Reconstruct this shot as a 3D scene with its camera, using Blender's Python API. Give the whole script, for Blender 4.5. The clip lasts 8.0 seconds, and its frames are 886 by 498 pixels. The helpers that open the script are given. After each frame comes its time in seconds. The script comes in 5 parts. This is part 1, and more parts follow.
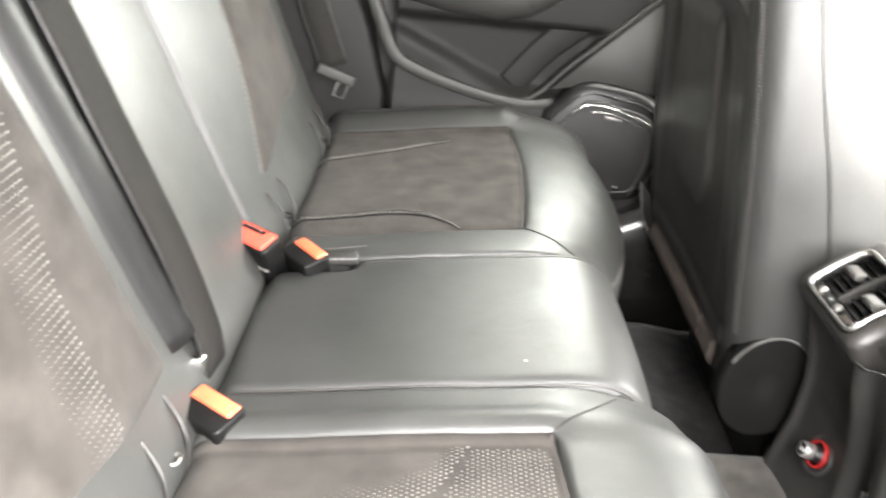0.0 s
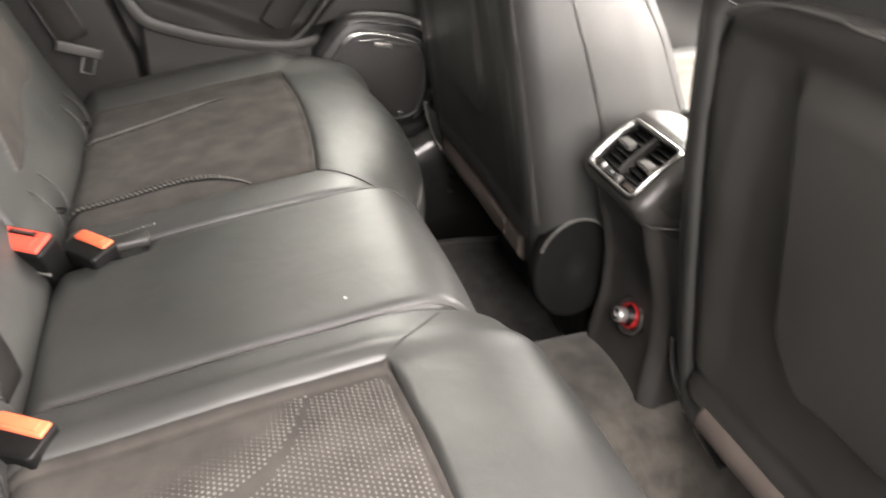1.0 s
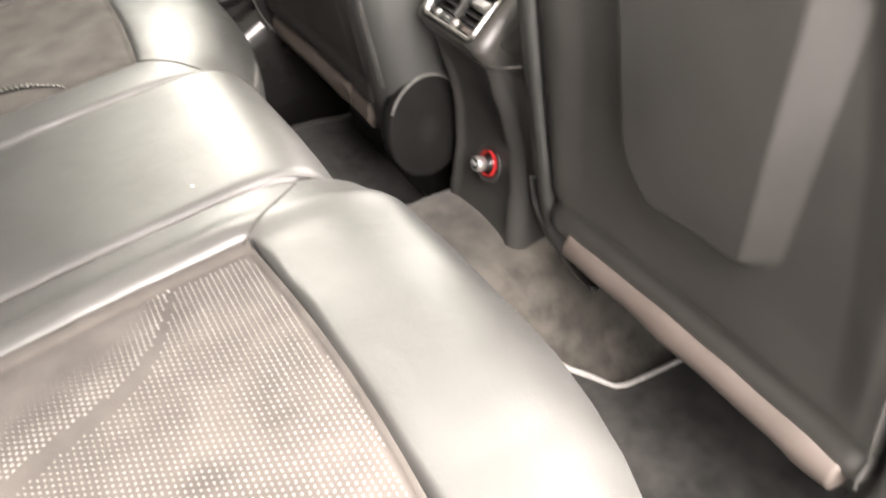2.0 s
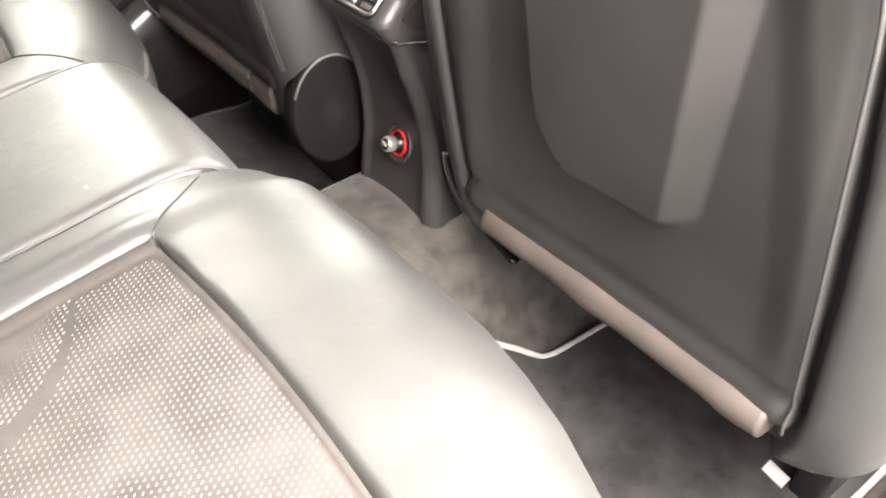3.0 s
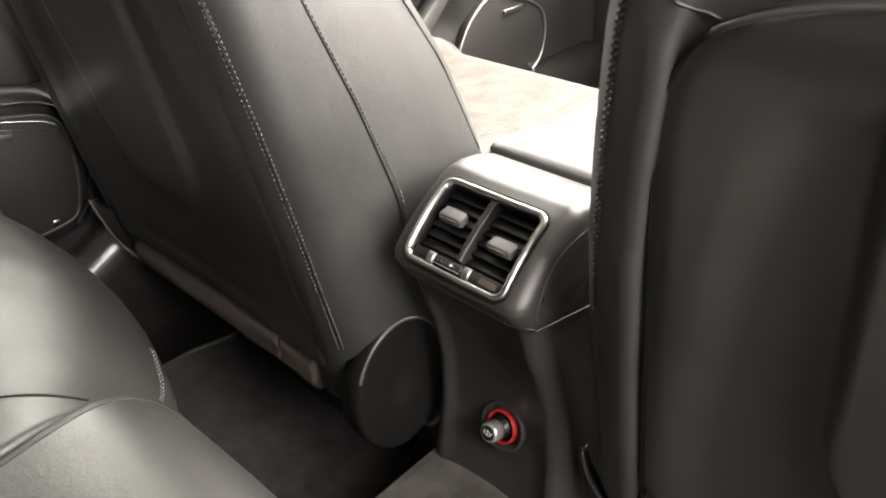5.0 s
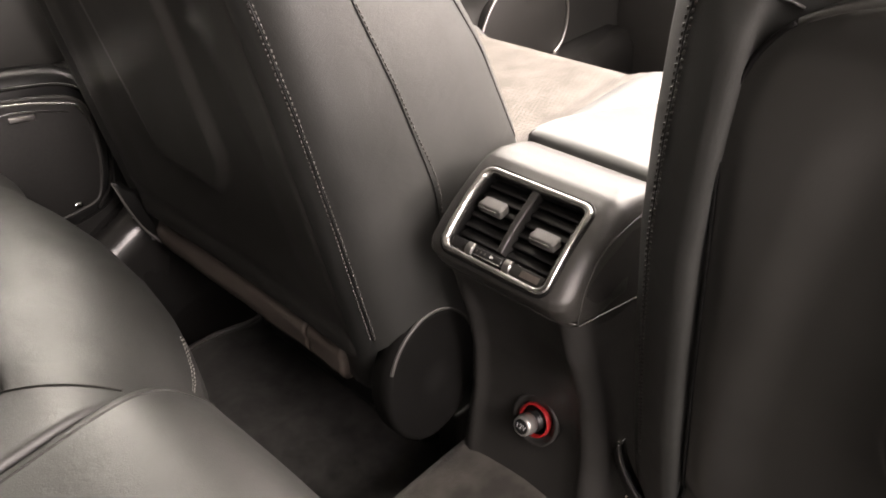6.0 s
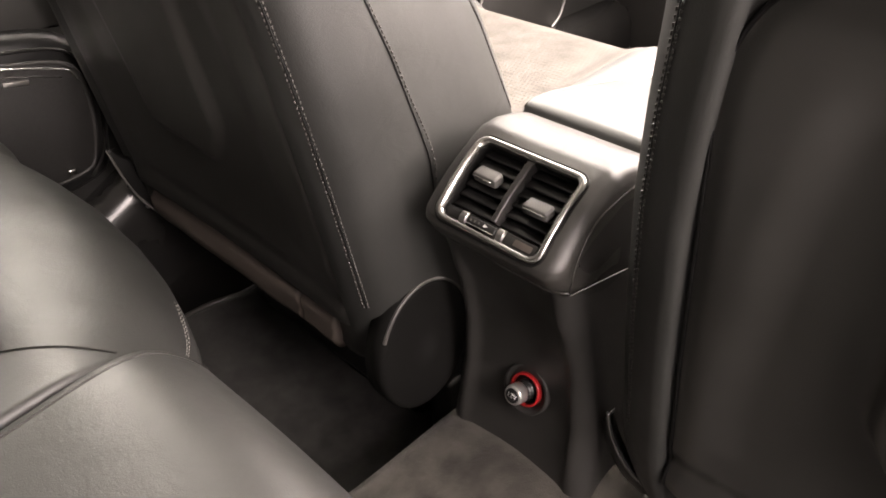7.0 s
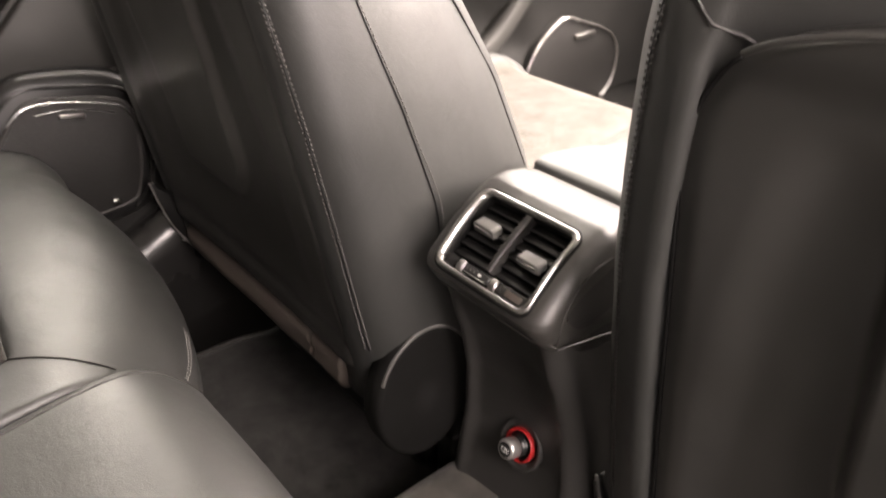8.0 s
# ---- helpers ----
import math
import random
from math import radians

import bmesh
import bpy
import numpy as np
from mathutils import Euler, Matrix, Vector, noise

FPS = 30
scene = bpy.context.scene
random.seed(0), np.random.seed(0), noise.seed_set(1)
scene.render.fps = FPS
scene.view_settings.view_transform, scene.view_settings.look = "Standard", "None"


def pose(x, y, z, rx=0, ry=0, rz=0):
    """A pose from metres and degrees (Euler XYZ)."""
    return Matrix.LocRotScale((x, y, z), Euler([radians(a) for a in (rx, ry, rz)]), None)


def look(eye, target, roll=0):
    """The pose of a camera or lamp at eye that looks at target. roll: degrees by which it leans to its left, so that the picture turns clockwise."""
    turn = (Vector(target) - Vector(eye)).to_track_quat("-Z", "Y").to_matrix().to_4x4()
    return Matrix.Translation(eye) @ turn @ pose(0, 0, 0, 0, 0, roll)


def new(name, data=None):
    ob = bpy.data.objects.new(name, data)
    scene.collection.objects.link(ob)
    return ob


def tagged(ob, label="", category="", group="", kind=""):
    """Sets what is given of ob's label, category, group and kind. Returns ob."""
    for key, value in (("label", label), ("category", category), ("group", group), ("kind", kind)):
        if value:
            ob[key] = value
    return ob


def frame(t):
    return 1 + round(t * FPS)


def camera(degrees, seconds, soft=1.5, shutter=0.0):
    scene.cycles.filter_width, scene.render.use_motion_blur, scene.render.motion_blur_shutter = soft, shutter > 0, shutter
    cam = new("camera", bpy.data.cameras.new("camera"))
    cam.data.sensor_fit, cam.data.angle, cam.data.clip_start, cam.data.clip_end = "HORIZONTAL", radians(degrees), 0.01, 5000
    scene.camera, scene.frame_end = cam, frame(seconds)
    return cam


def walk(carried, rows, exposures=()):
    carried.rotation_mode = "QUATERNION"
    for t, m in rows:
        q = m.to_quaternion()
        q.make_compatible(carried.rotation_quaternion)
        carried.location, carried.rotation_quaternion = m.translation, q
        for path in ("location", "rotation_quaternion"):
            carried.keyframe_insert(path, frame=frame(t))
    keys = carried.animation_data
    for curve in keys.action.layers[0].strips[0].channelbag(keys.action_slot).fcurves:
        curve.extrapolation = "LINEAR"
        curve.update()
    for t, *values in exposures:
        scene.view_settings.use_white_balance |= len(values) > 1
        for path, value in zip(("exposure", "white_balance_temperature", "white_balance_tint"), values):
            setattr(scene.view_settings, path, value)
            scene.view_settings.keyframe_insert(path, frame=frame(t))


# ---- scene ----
cam = camera(58.8, 8.0, soft=1.8, shutter=0.5)
PATH = [
    (0, (-0.198, -0.725, 0.84), (-0.158, 1.049, -0.082), 6.0),
    (0.5, (-0.19, -0.72, 0.835), (0.105, 1.018, -0.11), 3.6),
    (1, (-0.181, -0.722, 0.827), (0.309, 0.926, -0.196), 0.2),
    (1.5, (-0.177, -0.721, 0.811), (0.467, 0.794, -0.325), -1.6),
    (2, (-0.175, -0.729, 0.795), (0.553, 0.645, -0.463), -3.1),
    (2.2, (-0.173, -0.729, 0.79), (0.587, 0.587, -0.51), -2.9),
    (3.3, (-0.172, -0.693, 0.782), (0.787, 0.504, -0.501), -2.3),
    (3.5, (-0.167, -0.672, 0.804), (0.854, 0.526, -0.43), -2.8),
    (3.7, (-0.167, -0.646, 0.817), (0.94, 0.545, -0.347), -3.3),
    (4, (-0.166, -0.577, 0.818), (1.079, 0.525, -0.294), -1.8),
    (4.5, (-0.161, -0.46, 0.81), (1.029, 0.736, -0.263), -3.0),
    (5, (-0.122, -0.364, 0.786), (1.043, 0.859, -0.285), -3.9),
    (6.5, (-0.132, -0.333, 0.784), (0.991, 0.871, -0.353), -3.1),
    (7, (-0.133, -0.339, 0.781), (0.987, 0.848, -0.374), -2.6),
    (7.5, (-0.124, -0.348, 0.783), (0.991, 0.847, -0.37), -2.3),
    (8, (-0.109, -0.385, 0.778), (0.96, 0.962, -0.244), -1.0),
]
EXPOSURES = [(0, 3.7, 6650, 9), (0.5, 3.3, 6850, 12), (1.0, 2.98, 7000, 14), (1.5, 3.65, 7000, 14), (2.0, 3.9, 7150, 14), (3.3, 4.0, 6950, 12), (3.5, 3.95, 6900, 11), (4.0, 3.6, 6900, 10), (4.5, 3.4, 6950, 11), (5.0, 2.75, 7050, 13), (6.5, 2.45, 7450, 20), (8, 2.7, 7450, 20)]
walk(cam, [(t, look(e, g, r)) for t, e, g, r in PATH], EXPOSURES)

# ---- daylight ----
world = bpy.data.worlds.new("sky")
scene.world = world
world.use_nodes = True
wn = world.node_tree.nodes
wl = world.node_tree.links
sky = wn.new("ShaderNodeTexSky")
sky.sky_type = "NISHITA"
sky.sun_disc = False
sky.sun_elevation = radians(59)
sky.sun_rotation = radians(118)
sky.air_density = 1.0
sky.dust_density = 4.0
grey = wn.new("ShaderNodeHueSaturation")
grey.inputs["Saturation"].default_value = 0.12
wl.new(sky.outputs["Color"], grey.inputs["Color"])
wl.new(grey.outputs["Color"], wn["Background"].inputs["Color"])
wn["Background"].inputs["Strength"].default_value = 0.11

sun = new("sun", bpy.data.lights.new("sun", "SUN"))
sun.data.energy = 2.0
sun.data.angle = radians(28)
sun.data.color = (1.0, 0.975, 0.955)
sun.matrix_world = look((1.15, -1.0, 2.0), (0.0, 0, 0.3))


def opening_light(name, energy, width, height, color, eye, aim, spread=180):
    """The sky's light in one opening of the car."""
    lamp = new(name, bpy.data.lights.new(name, "AREA"))
    lamp.data.shape = "RECTANGLE"
    lamp.data.size, lamp.data.size_y = width, height
    lamp.data.energy = energy
    lamp.data.color = color
    lamp.data.spread = radians(spread)
    lamp.matrix_world = look(eye, aim)
    return lamp


# rear side window, with greenery outside it
opening_light("window_light", 4.8, 0.50, 0.40, (0.975, 1.0, 0.945), (0.235, 0.772, 0.895), (0.18, 0.0, 0.55))
# front side window
opening_light("front_window_light", 2.5, 0.70, 0.32, (0.97, 1.0, 0.95), (0.88, 0.775, 0.94), (0.88, 0.0, 0.60))
# windscreen
opening_light("screen_light", 3.6, 1.25, 0.55, (1.0, 0.98, 0.95), (1.16, 0.0, 0.98), (0.66, 0.0, 0.30), 110)
# the other front side window
opening_light("front_window_light", 3.2, 0.70, 0.32, (1.0, 0.97, 0.94), (0.92, -0.775, 0.94), (0.56, 0.0, 0.36), 120)
# open doorway
opening_light("doorway_light", 5.9, 0.55, 0.60, (1.0, 0.975, 0.985), (0.14, -0.84, 0.96), (0.05, 0.0, 0.40))



# ---- materials ----
def material(name, color, rough=0.5, metal=0.0, color2=None, scale=40.0, bump=0.0, bump_scale=400.0, coat=0.0,
             sheen=0.0, spec=0.5, detail=4.0, contrast=(0.35, 0.65), rough2=None, wrinkle=0.0, stretch=None):
    """Two colours mixed by a noise, a second noise for the roughness and a fine bump."""
    m = bpy.data.materials.new(name)
    m.use_nodes = True
    n, l = m.node_tree.nodes, m.node_tree.links
    b = n["Principled BSDF"]
    b.inputs["Metallic"].default_value = metal
    b.inputs["Roughness"].default_value = rough
    b.inputs["Specular IOR Level"].default_value = spec
    b.inputs["Coat Weight"].default_value = coat
    b.inputs["Sheen Weight"].default_value = sheen
    b.inputs["Base Color"].default_value = (*color, 1)
    tc = n.new("ShaderNodeTexCoord")
    src = tc.outputs["Object"]
    if stretch:
        mp = n.new("ShaderNodeMapping")
        mp.inputs["Scale"].default_value = stretch
        l.new(src, mp.inputs["Vector"])
        src = mp.outputs["Vector"]
    if color2:
        t = n.new("ShaderNodeTexNoise")
        t.inputs["Scale"].default_value = scale
        t.inputs["Detail"].default_value = detail
        l.new(src, t.inputs["Vector"])
        r = n.new("ShaderNodeValToRGB")
        r.color_ramp.elements[0].position, r.color_ramp.elements[1].position = contrast
        r.color_ramp.elements[0].color = (*color, 1)
        r.color_ramp.elements[1].color = (*color2, 1)
        l.new(t.outputs["Fac"], r.inputs["Fac"])
        l.new(r.outputs["Color"], b.inputs["Base Color"])
    if rough2 is not None:
        t2 = n.new("ShaderNodeTexNoise")
        t2.inputs["Scale"].default_value = 14.0
        t2.inputs["Detail"].default_value = 5.0
        l.new(src, t2.inputs["Vector"])
        mr = n.new("ShaderNodeMapRange")
        mr.inputs["From Min"].default_value, mr.inputs["From Max"].default_value = 0.3, 0.7
        mr.inputs["To Min"].default_value, mr.inputs["To Max"].default_value = rough, rough2
        l.new(t2.outputs["Fac"], mr.inputs["Value"])
        l.new(mr.outputs["Result"], b.inputs["Roughness"])
    if bump:
        t3 = n.new("ShaderNodeTexNoise")
        t3.inputs["Scale"].default_value = bump_scale
        t3.inputs["Detail"].default_value = 3.0
        l.new(src, t3.inputs["Vector"])
        bp = n.new("ShaderNodeBump")
        bp.inputs["Strength"].default_value = bump
        bp.inputs["Distance"].default_value = 0.001
        l.new(t3.outputs["Fac"], bp.inputs["Height"])
        l.new(bp.outputs["Normal"], b.inputs["Normal"])
        if wrinkle:
            t4 = n.new("ShaderNodeTexNoise")
            t4.inputs["Scale"].default_value = 26.0
            t4.inputs["Detail"].default_value = 6.0
            t4.inputs["Distortion"].default_value = 0.6
            l.new(src, t4.inputs["Vector"])
            b2 = n.new("ShaderNodeBump")
            b2.inputs["Strength"].default_value = wrinkle
            b2.inputs["Distance"].default_value = 0.004
            l.new(t4.outputs["Fac"], b2.inputs["Height"])
            l.new(b2.outputs["Normal"], bp.inputs["Normal"])
    return m


LEATHER = material("leather", (0.018, 0.0185, 0.0174), 0.46, color2=(0.025, 0.0253, 0.0238), scale=9, bump=0.2, bump_scale=900, rough2=0.56, spec=0.95, wrinkle=0.20)
LEATHER_ROLL = material("leather_roll", (0.009, 0.0089, 0.0094), 0.40, color2=(0.012, 0.012, 0.0118), scale=9, bump=0.2, bump_scale=900, rough2=0.46, spec=0.22, wrinkle=0.16)
LEATHER_DARK = material("leather_dark", (0.017, 0.0162, 0.015), 0.40, color2=(0.023, 0.022, 0.0205), scale=11, bump=0.2, bump_scale=900, rough2=0.52, wrinkle=0.14)
SUEDE = material("suede", (0.032, 0.0290, 0.0264), 0.95, color2=(0.057, 0.0519, 0.0473), scale=27, bump=0.6, bump_scale=1500, sheen=0.04, spec=0.1, detail=10, contrast=(0.30, 0.72))
THREAD = material("thread", (0.28, 0.265, 0.245), 0.7, color2=(0.17, 0.162, 0.15), scale=180)
THREAD_DARK = material("thread_dark", (0.13, 0.124, 0.117), 0.7, color2=(0.08, 0.076, 0.072), scale=300)
DOT = material("perforation", (0.17, 0.16, 0.152), 0.5, color2=(0.12, 0.11, 0.105), scale=60)
PANEL = material("back_panel_plastic", (0.023, 0.0219, 0.0203), 0.34, color2=(0.029, 0.0277, 0.0257), scale=16, bump=0.15, bump_scale=1500, rough2=0.42, spec=1.0)
BLACK_MATT = material("black_matt_plastic", (0.004, 0.004, 0.004), 0.45, color2=(0.006, 0.006, 0.006), scale=30, bump=0.1, bump_scale=900, spec=0.22)
BLACK_GLOSS = material("black_gloss_plastic", (0.006, 0.006, 0.006), 0.3, color2=(0.008, 0.008, 0.008), scale=30, spec=0.4)
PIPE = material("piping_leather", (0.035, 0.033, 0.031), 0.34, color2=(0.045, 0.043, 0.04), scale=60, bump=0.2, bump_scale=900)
SUEDE_PERF = material("suede_perforated", (0.045, 0.04, 0.034), 0.95, color2=(0.085, 0.076, 0.067), scale=34, bump=0.8, bump_scale=1100, sheen=0.12, spec=0.15, contrast=(0.3, 0.7))
PLASTIC = material("plastic", (0.026, 0.025, 0.0235), 0.38, color2=(0.032, 0.0305, 0.029), scale=20, bump=0.25, bump_scale=1200, rough2=0.55)
PLASTIC_MID = material("plastic_mid", (0.030, 0.028, 0.0255), 0.36, color2=(0.033, 0.031, 0.028), scale=20, bump=0.25, bump_scale=1200, rough2=0.6)
CAP = material("grained_cap", (0.028, 0.026, 0.024), 0.36, color2=(0.034, 0.032, 0.029), scale=20, bump=0.4, bump_scale=1000, rough2=0.44, spec=0.9)
PLASTIC_GLOSS = material("plastic_gloss", (0.014, 0.0135, 0.013), 0.16, color2=(0.018, 0.0175, 0.017), scale=20, bump=0.08, bump_scale=300, rough2=0.26)
PLASTIC_TAN = material("plastic_tan", (0.068, 0.055, 0.048), 0.45, color2=(0.085, 0.069, 0.06), scale=20, bump=0.2, bump_scale=1000, rough2=0.62)
PLASTIC_MATT = material("plastic_matt", (0.007, 0.0068, 0.0065), 0.7, color2=(0.009, 0.0088, 0.0085), scale=20, bump=0.3, bump_scale=1200, spec=0.1)
PLASTIC_BLACK = material("plastic_black", (0.008, 0.008, 0.008), 0.35, color2=(0.012, 0.012, 0.012), scale=30)
CHROME = material("chrome", (0.82, 0.81, 0.79), 0.18, metal=1.0, color2=(0.75, 0.74, 0.72), scale=60)
SATIN = material("satin_chrome", (0.55, 0.54, 0.52), 0.24, metal=1.0, color2=(0.48, 0.47, 0.455), scale=60)
KNOB = material("silver_knob", (0.78, 0.77, 0.75), 0.30, metal=0.85, color2=(0.70, 0.69, 0.67), scale=60, bump=0.05, bump_scale=400)
STEEL = material("steel", (0.45, 0.44, 0.42), 0.35, metal=1.0, color2=(0.35, 0.34, 0.33), scale=60)
CARPET = material("carpet", (0.042, 0.0385, 0.034), 1.0, color2=(0.088, 0.081, 0.071), scale=30, bump=1.0, bump_scale=700, sheen=0.2, spec=0.1, detail=9, contrast=(0.35, 0.67))
MAT_CARPET = material("mat_carpet", (0.019, 0.018, 0.0172), 1.0, color2=(0.044, 0.042, 0.040), scale=34, bump=1.0, bump_scale=800, sheen=0.15, spec=0.1, detail=9, contrast=(0.33, 0.70))
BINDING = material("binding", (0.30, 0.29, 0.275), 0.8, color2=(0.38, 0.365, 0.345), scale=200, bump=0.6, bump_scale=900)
ORANGE = material("orange_plastic", (0.78, 0.13, 0.06), 0.35, color2=(0.84, 0.16, 0.075), scale=40)
RED_ORANGE = material("red_orange_plastic", (0.74, 0.085, 0.055), 0.4, color2=(0.80, 0.11, 0.07), scale=40)
PLASTIC_GREY = material("plastic_grey", (0.075, 0.073, 0.070), 0.45, color2=(0.11, 0.107, 0.10), scale=40)
RED = material("red_plastic", (0.34, 0.016, 0.018), 0.35, color2=(0.40, 0.022, 0.024), scale=40)
WHITE = material("white_print", (0.8, 0.8, 0.78), 0.5)
BELT = material("webbing", (0.014, 0.013, 0.012), 0.7, color2=(0.019, 0.0178, 0.0165), scale=300, bump=0.6, bump_scale=900, stretch=(1, 8, 1), spec=0.12)
GRILLE = material("grille_cloth", (0.012, 0.0115, 0.011), 0.42, color2=(0.018, 0.017, 0.016), scale=300, bump=0.6, bump_scale=1500)
DOORSKIN = material("door_skin", (0.0080, 0.0077, 0.0071), 0.6, color2=(0.0108, 0.0104, 0.0096), scale=14, bump=0.3, bump_scale=900, rough2=0.65, spec=0.35)
DOOR_LIGHT = material("door_trim_grey", (0.033, 0.0322, 0.030), 0.55, color2=(0.041, 0.040, 0.0372), scale=14, bump=0.2, bump_scale=900)
LINING = material("roof_lining", (0.30, 0.29, 0.275), 0.9, color2=(0.36, 0.35, 0.33), scale=60, bump=0.4, bump_scale=600)
ASPHALT = material("paving", (0.085, 0.083, 0.08), 0.9, color2=(0.13, 0.127, 0.122), scale=8, bump=0.6, bump_scale=90)


# ---- mesh helpers ----
def thing(name, label, category, group=""):
    return tagged(new(name), label, category, group)


def finish(bm, smooth=True):
    bmesh.ops.recalc_face_normals(bm, faces=bm.faces)
    me = bpy.data.meshes.new("mesh")
    bm.to_mesh(me)
    bm.free()
    if smooth:
        for p in me.polygons:
            p.use_smooth = True
    return me


def part(name, bm, mat, parent, label="", smooth=True, kind=""):
    me = finish(bm, smooth)
    me.name = name
    me.materials.append(mat)
    ob = new(name, me)
    ob.parent = parent
    return tagged(ob, label, "", "", kind)


def solid(name, bm, mat, label, category="", group="", kind="", smooth=True):
    me = finish(bm, smooth)
    me.name = name
    me.materials.append(mat)
    return tagged(new(name, me), label, category, group, kind)


def spline(pts, n):
    """n + 1 points on a Catmull-Rom curve through pts, evenly spread in its parameter."""
    p = [np.array(q, float) for q in pts]
    p = [2 * p[0] - p[1]] + p + [2 * p[-1] - p[-2]]
    out = []
    for i in range(n + 1):
        u = i / n * (len(pts) - 1)
        k = min(int(u), len(pts) - 2)
        f = u - k
        a, b, c, d = p[k:k + 4]
        out.append(0.5 * (2 * b + (c - a) * f + (2 * a - 5 * b + 4 * c - d) * f * f + (3 * b - a - 3 * c + d) * f ** 3))
    return out


def even(pts, n):
    """n + 1 points at equal steps of length along the smooth curve through pts."""
    fine = spline(pts, max(200, 4 * n))
    acc = np.concatenate([[0], np.cumsum([np.linalg.norm(b - a) for a, b in zip(fine, fine[1:])])])
    want = np.linspace(0, acc[-1], n + 1)
    cols = [np.interp(want, acc, [q[i] for q in fine]) for i in range(len(fine[0]))]
    return list(zip(*cols))


def lerp_table(x, rows):
    return np.interp(x, [r[0] for r in rows], [r[1] for r in rows])


def grid(f, us, vs, bm=None, skip=None, close_v=False):
    bm = bm or bmesh.new()
    g = [[bm.verts.new(f(u, v)) for v in vs] for u in us]
    nv = len(vs)
    for i in range(len(us) - 1):
        for j in range(nv if close_v else nv - 1):
            if skip and skip((us[i] + us[i + 1]) / 2, (vs[j] + vs[(j + 1) % nv]) / 2):
                continue
            bm.faces.new((g[i][j], g[i + 1][j], g[i + 1][(j + 1) % nv], g[i][(j + 1) % nv]))
    return bm


def shell(f, back, us, vs):
    """A closed body: the face f(u, v), the same face set back by back(u, v), and the rim between."""
    bm = bmesh.new()
    nu, nv = len(us), len(vs)
    a = [[bm.verts.new(f(u, v)) for v in vs] for u in us]
    b = [[bm.verts.new(back(u, v)) for v in vs] for u in us]
    for i in range(nu - 1):
        for j in range(nv - 1):
            bm.faces.new((a[i][j], a[i + 1][j], a[i + 1][j + 1], a[i][j + 1]))
            bm.faces.new((b[i][j], b[i][j + 1], b[i + 1][j + 1], b[i + 1][j]))
    for i in range(nu - 1):
        bm.faces.new((a[i][0], b[i][0], b[i + 1][0], a[i + 1][0]))
        bm.faces.new((a[i][-1], a[i + 1][-1], b[i + 1][-1], b[i][-1]))
    for j in range(nv - 1):
        bm.faces.new((a[0][j], a[0][j + 1], b[0][j + 1], b[0][j]))
        bm.faces.new((a[-1][j], b[-1][j], b[-1][j + 1], a[-1][j + 1]))
    return bm


def loft(rings, cap=True):
    bm = bmesh.new()
    vs = [[bm.verts.new(p) for p in r] for r in rings]
    n = len(rings[0])
    for a, b in zip(vs, vs[1:]):
        for j in range(n):
            bm.faces.new((a[j], a[(j + 1) % n], b[(j + 1) % n], b[j]))
    if cap:
        bm.faces.new(vs[0])
        bm.faces.new(vs[-1])
    return bm


def tube(pts, r, seg=6, bm=None, closed=False, flat=1.0):
    bm = bm or bmesh.new()
    p = [Vector(q) for q in pts]
    n = len(p)
    rings = []
    side = None
    for i in range(n):
        d = (p[(i + 1) % n] - p[i - 1]) if closed else (p[min(i + 1, n - 1)] - p[max(i - 1, 0)])
        d.normalize()
        if side is None:
            side = d.orthogonal().normalized()
        side = (side - d * side.dot(d)).normalized()
        up = d.cross(side)
        rings.append([bm.verts.new(p[i] + r * (math.cos(a) * side + flat * math.sin(a) * up))
                      for a in [2 * math.pi * k / seg for k in range(seg)]])
    for i in range(n if closed else n - 1):
        a, b = rings[i], rings[(i + 1) % n]
        for k in range(seg):
            bm.faces.new((a[k], a[(k + 1) % seg], b[(k + 1) % seg], b[k]))
    if not closed:
        bm.faces.new(rings[0])
        bm.faces.new(rings[-1])
    return bm


def box(x0, x1, y0, y1, z0, z1, bevel=0.0, seg=3, bm=None, m=None):
    b = bmesh.new()
    bmesh.ops.create_cube(b, size=1)
    for v in b.verts:
        v.co = Vector(((x0 + x1) / 2 + v.co.x * (x1 - x0), (y0 + y1) / 2 + v.co.y * (y1 - y0), (z0 + z1) / 2 + v.co.z * (z1 - z0)))
    if bevel:
        bmesh.ops.bevel(b, geom=list(b.edges), offset=bevel, segments=seg, profile=0.5, affect="EDGES", clamp_overlap=True)
    if m is not None:
        b.transform(m)
    if bm is None:
        return b
    me = bpy.data.meshes.new("t")
    b.to_mesh(me)
    b.free()
    bm.from_mesh(me)
    bpy.data.meshes.remove(me)
    return bm


def lathe(profile, m, seg=32):
    """Radius and height pairs turned round the z axis, then placed by m."""
    rings = [[m @ Vector((r * math.cos(a), r * math.sin(a), h)) for a in [2 * math.pi * k / seg for k in range(seg)]] for r, h in profile]
    return loft(rings)


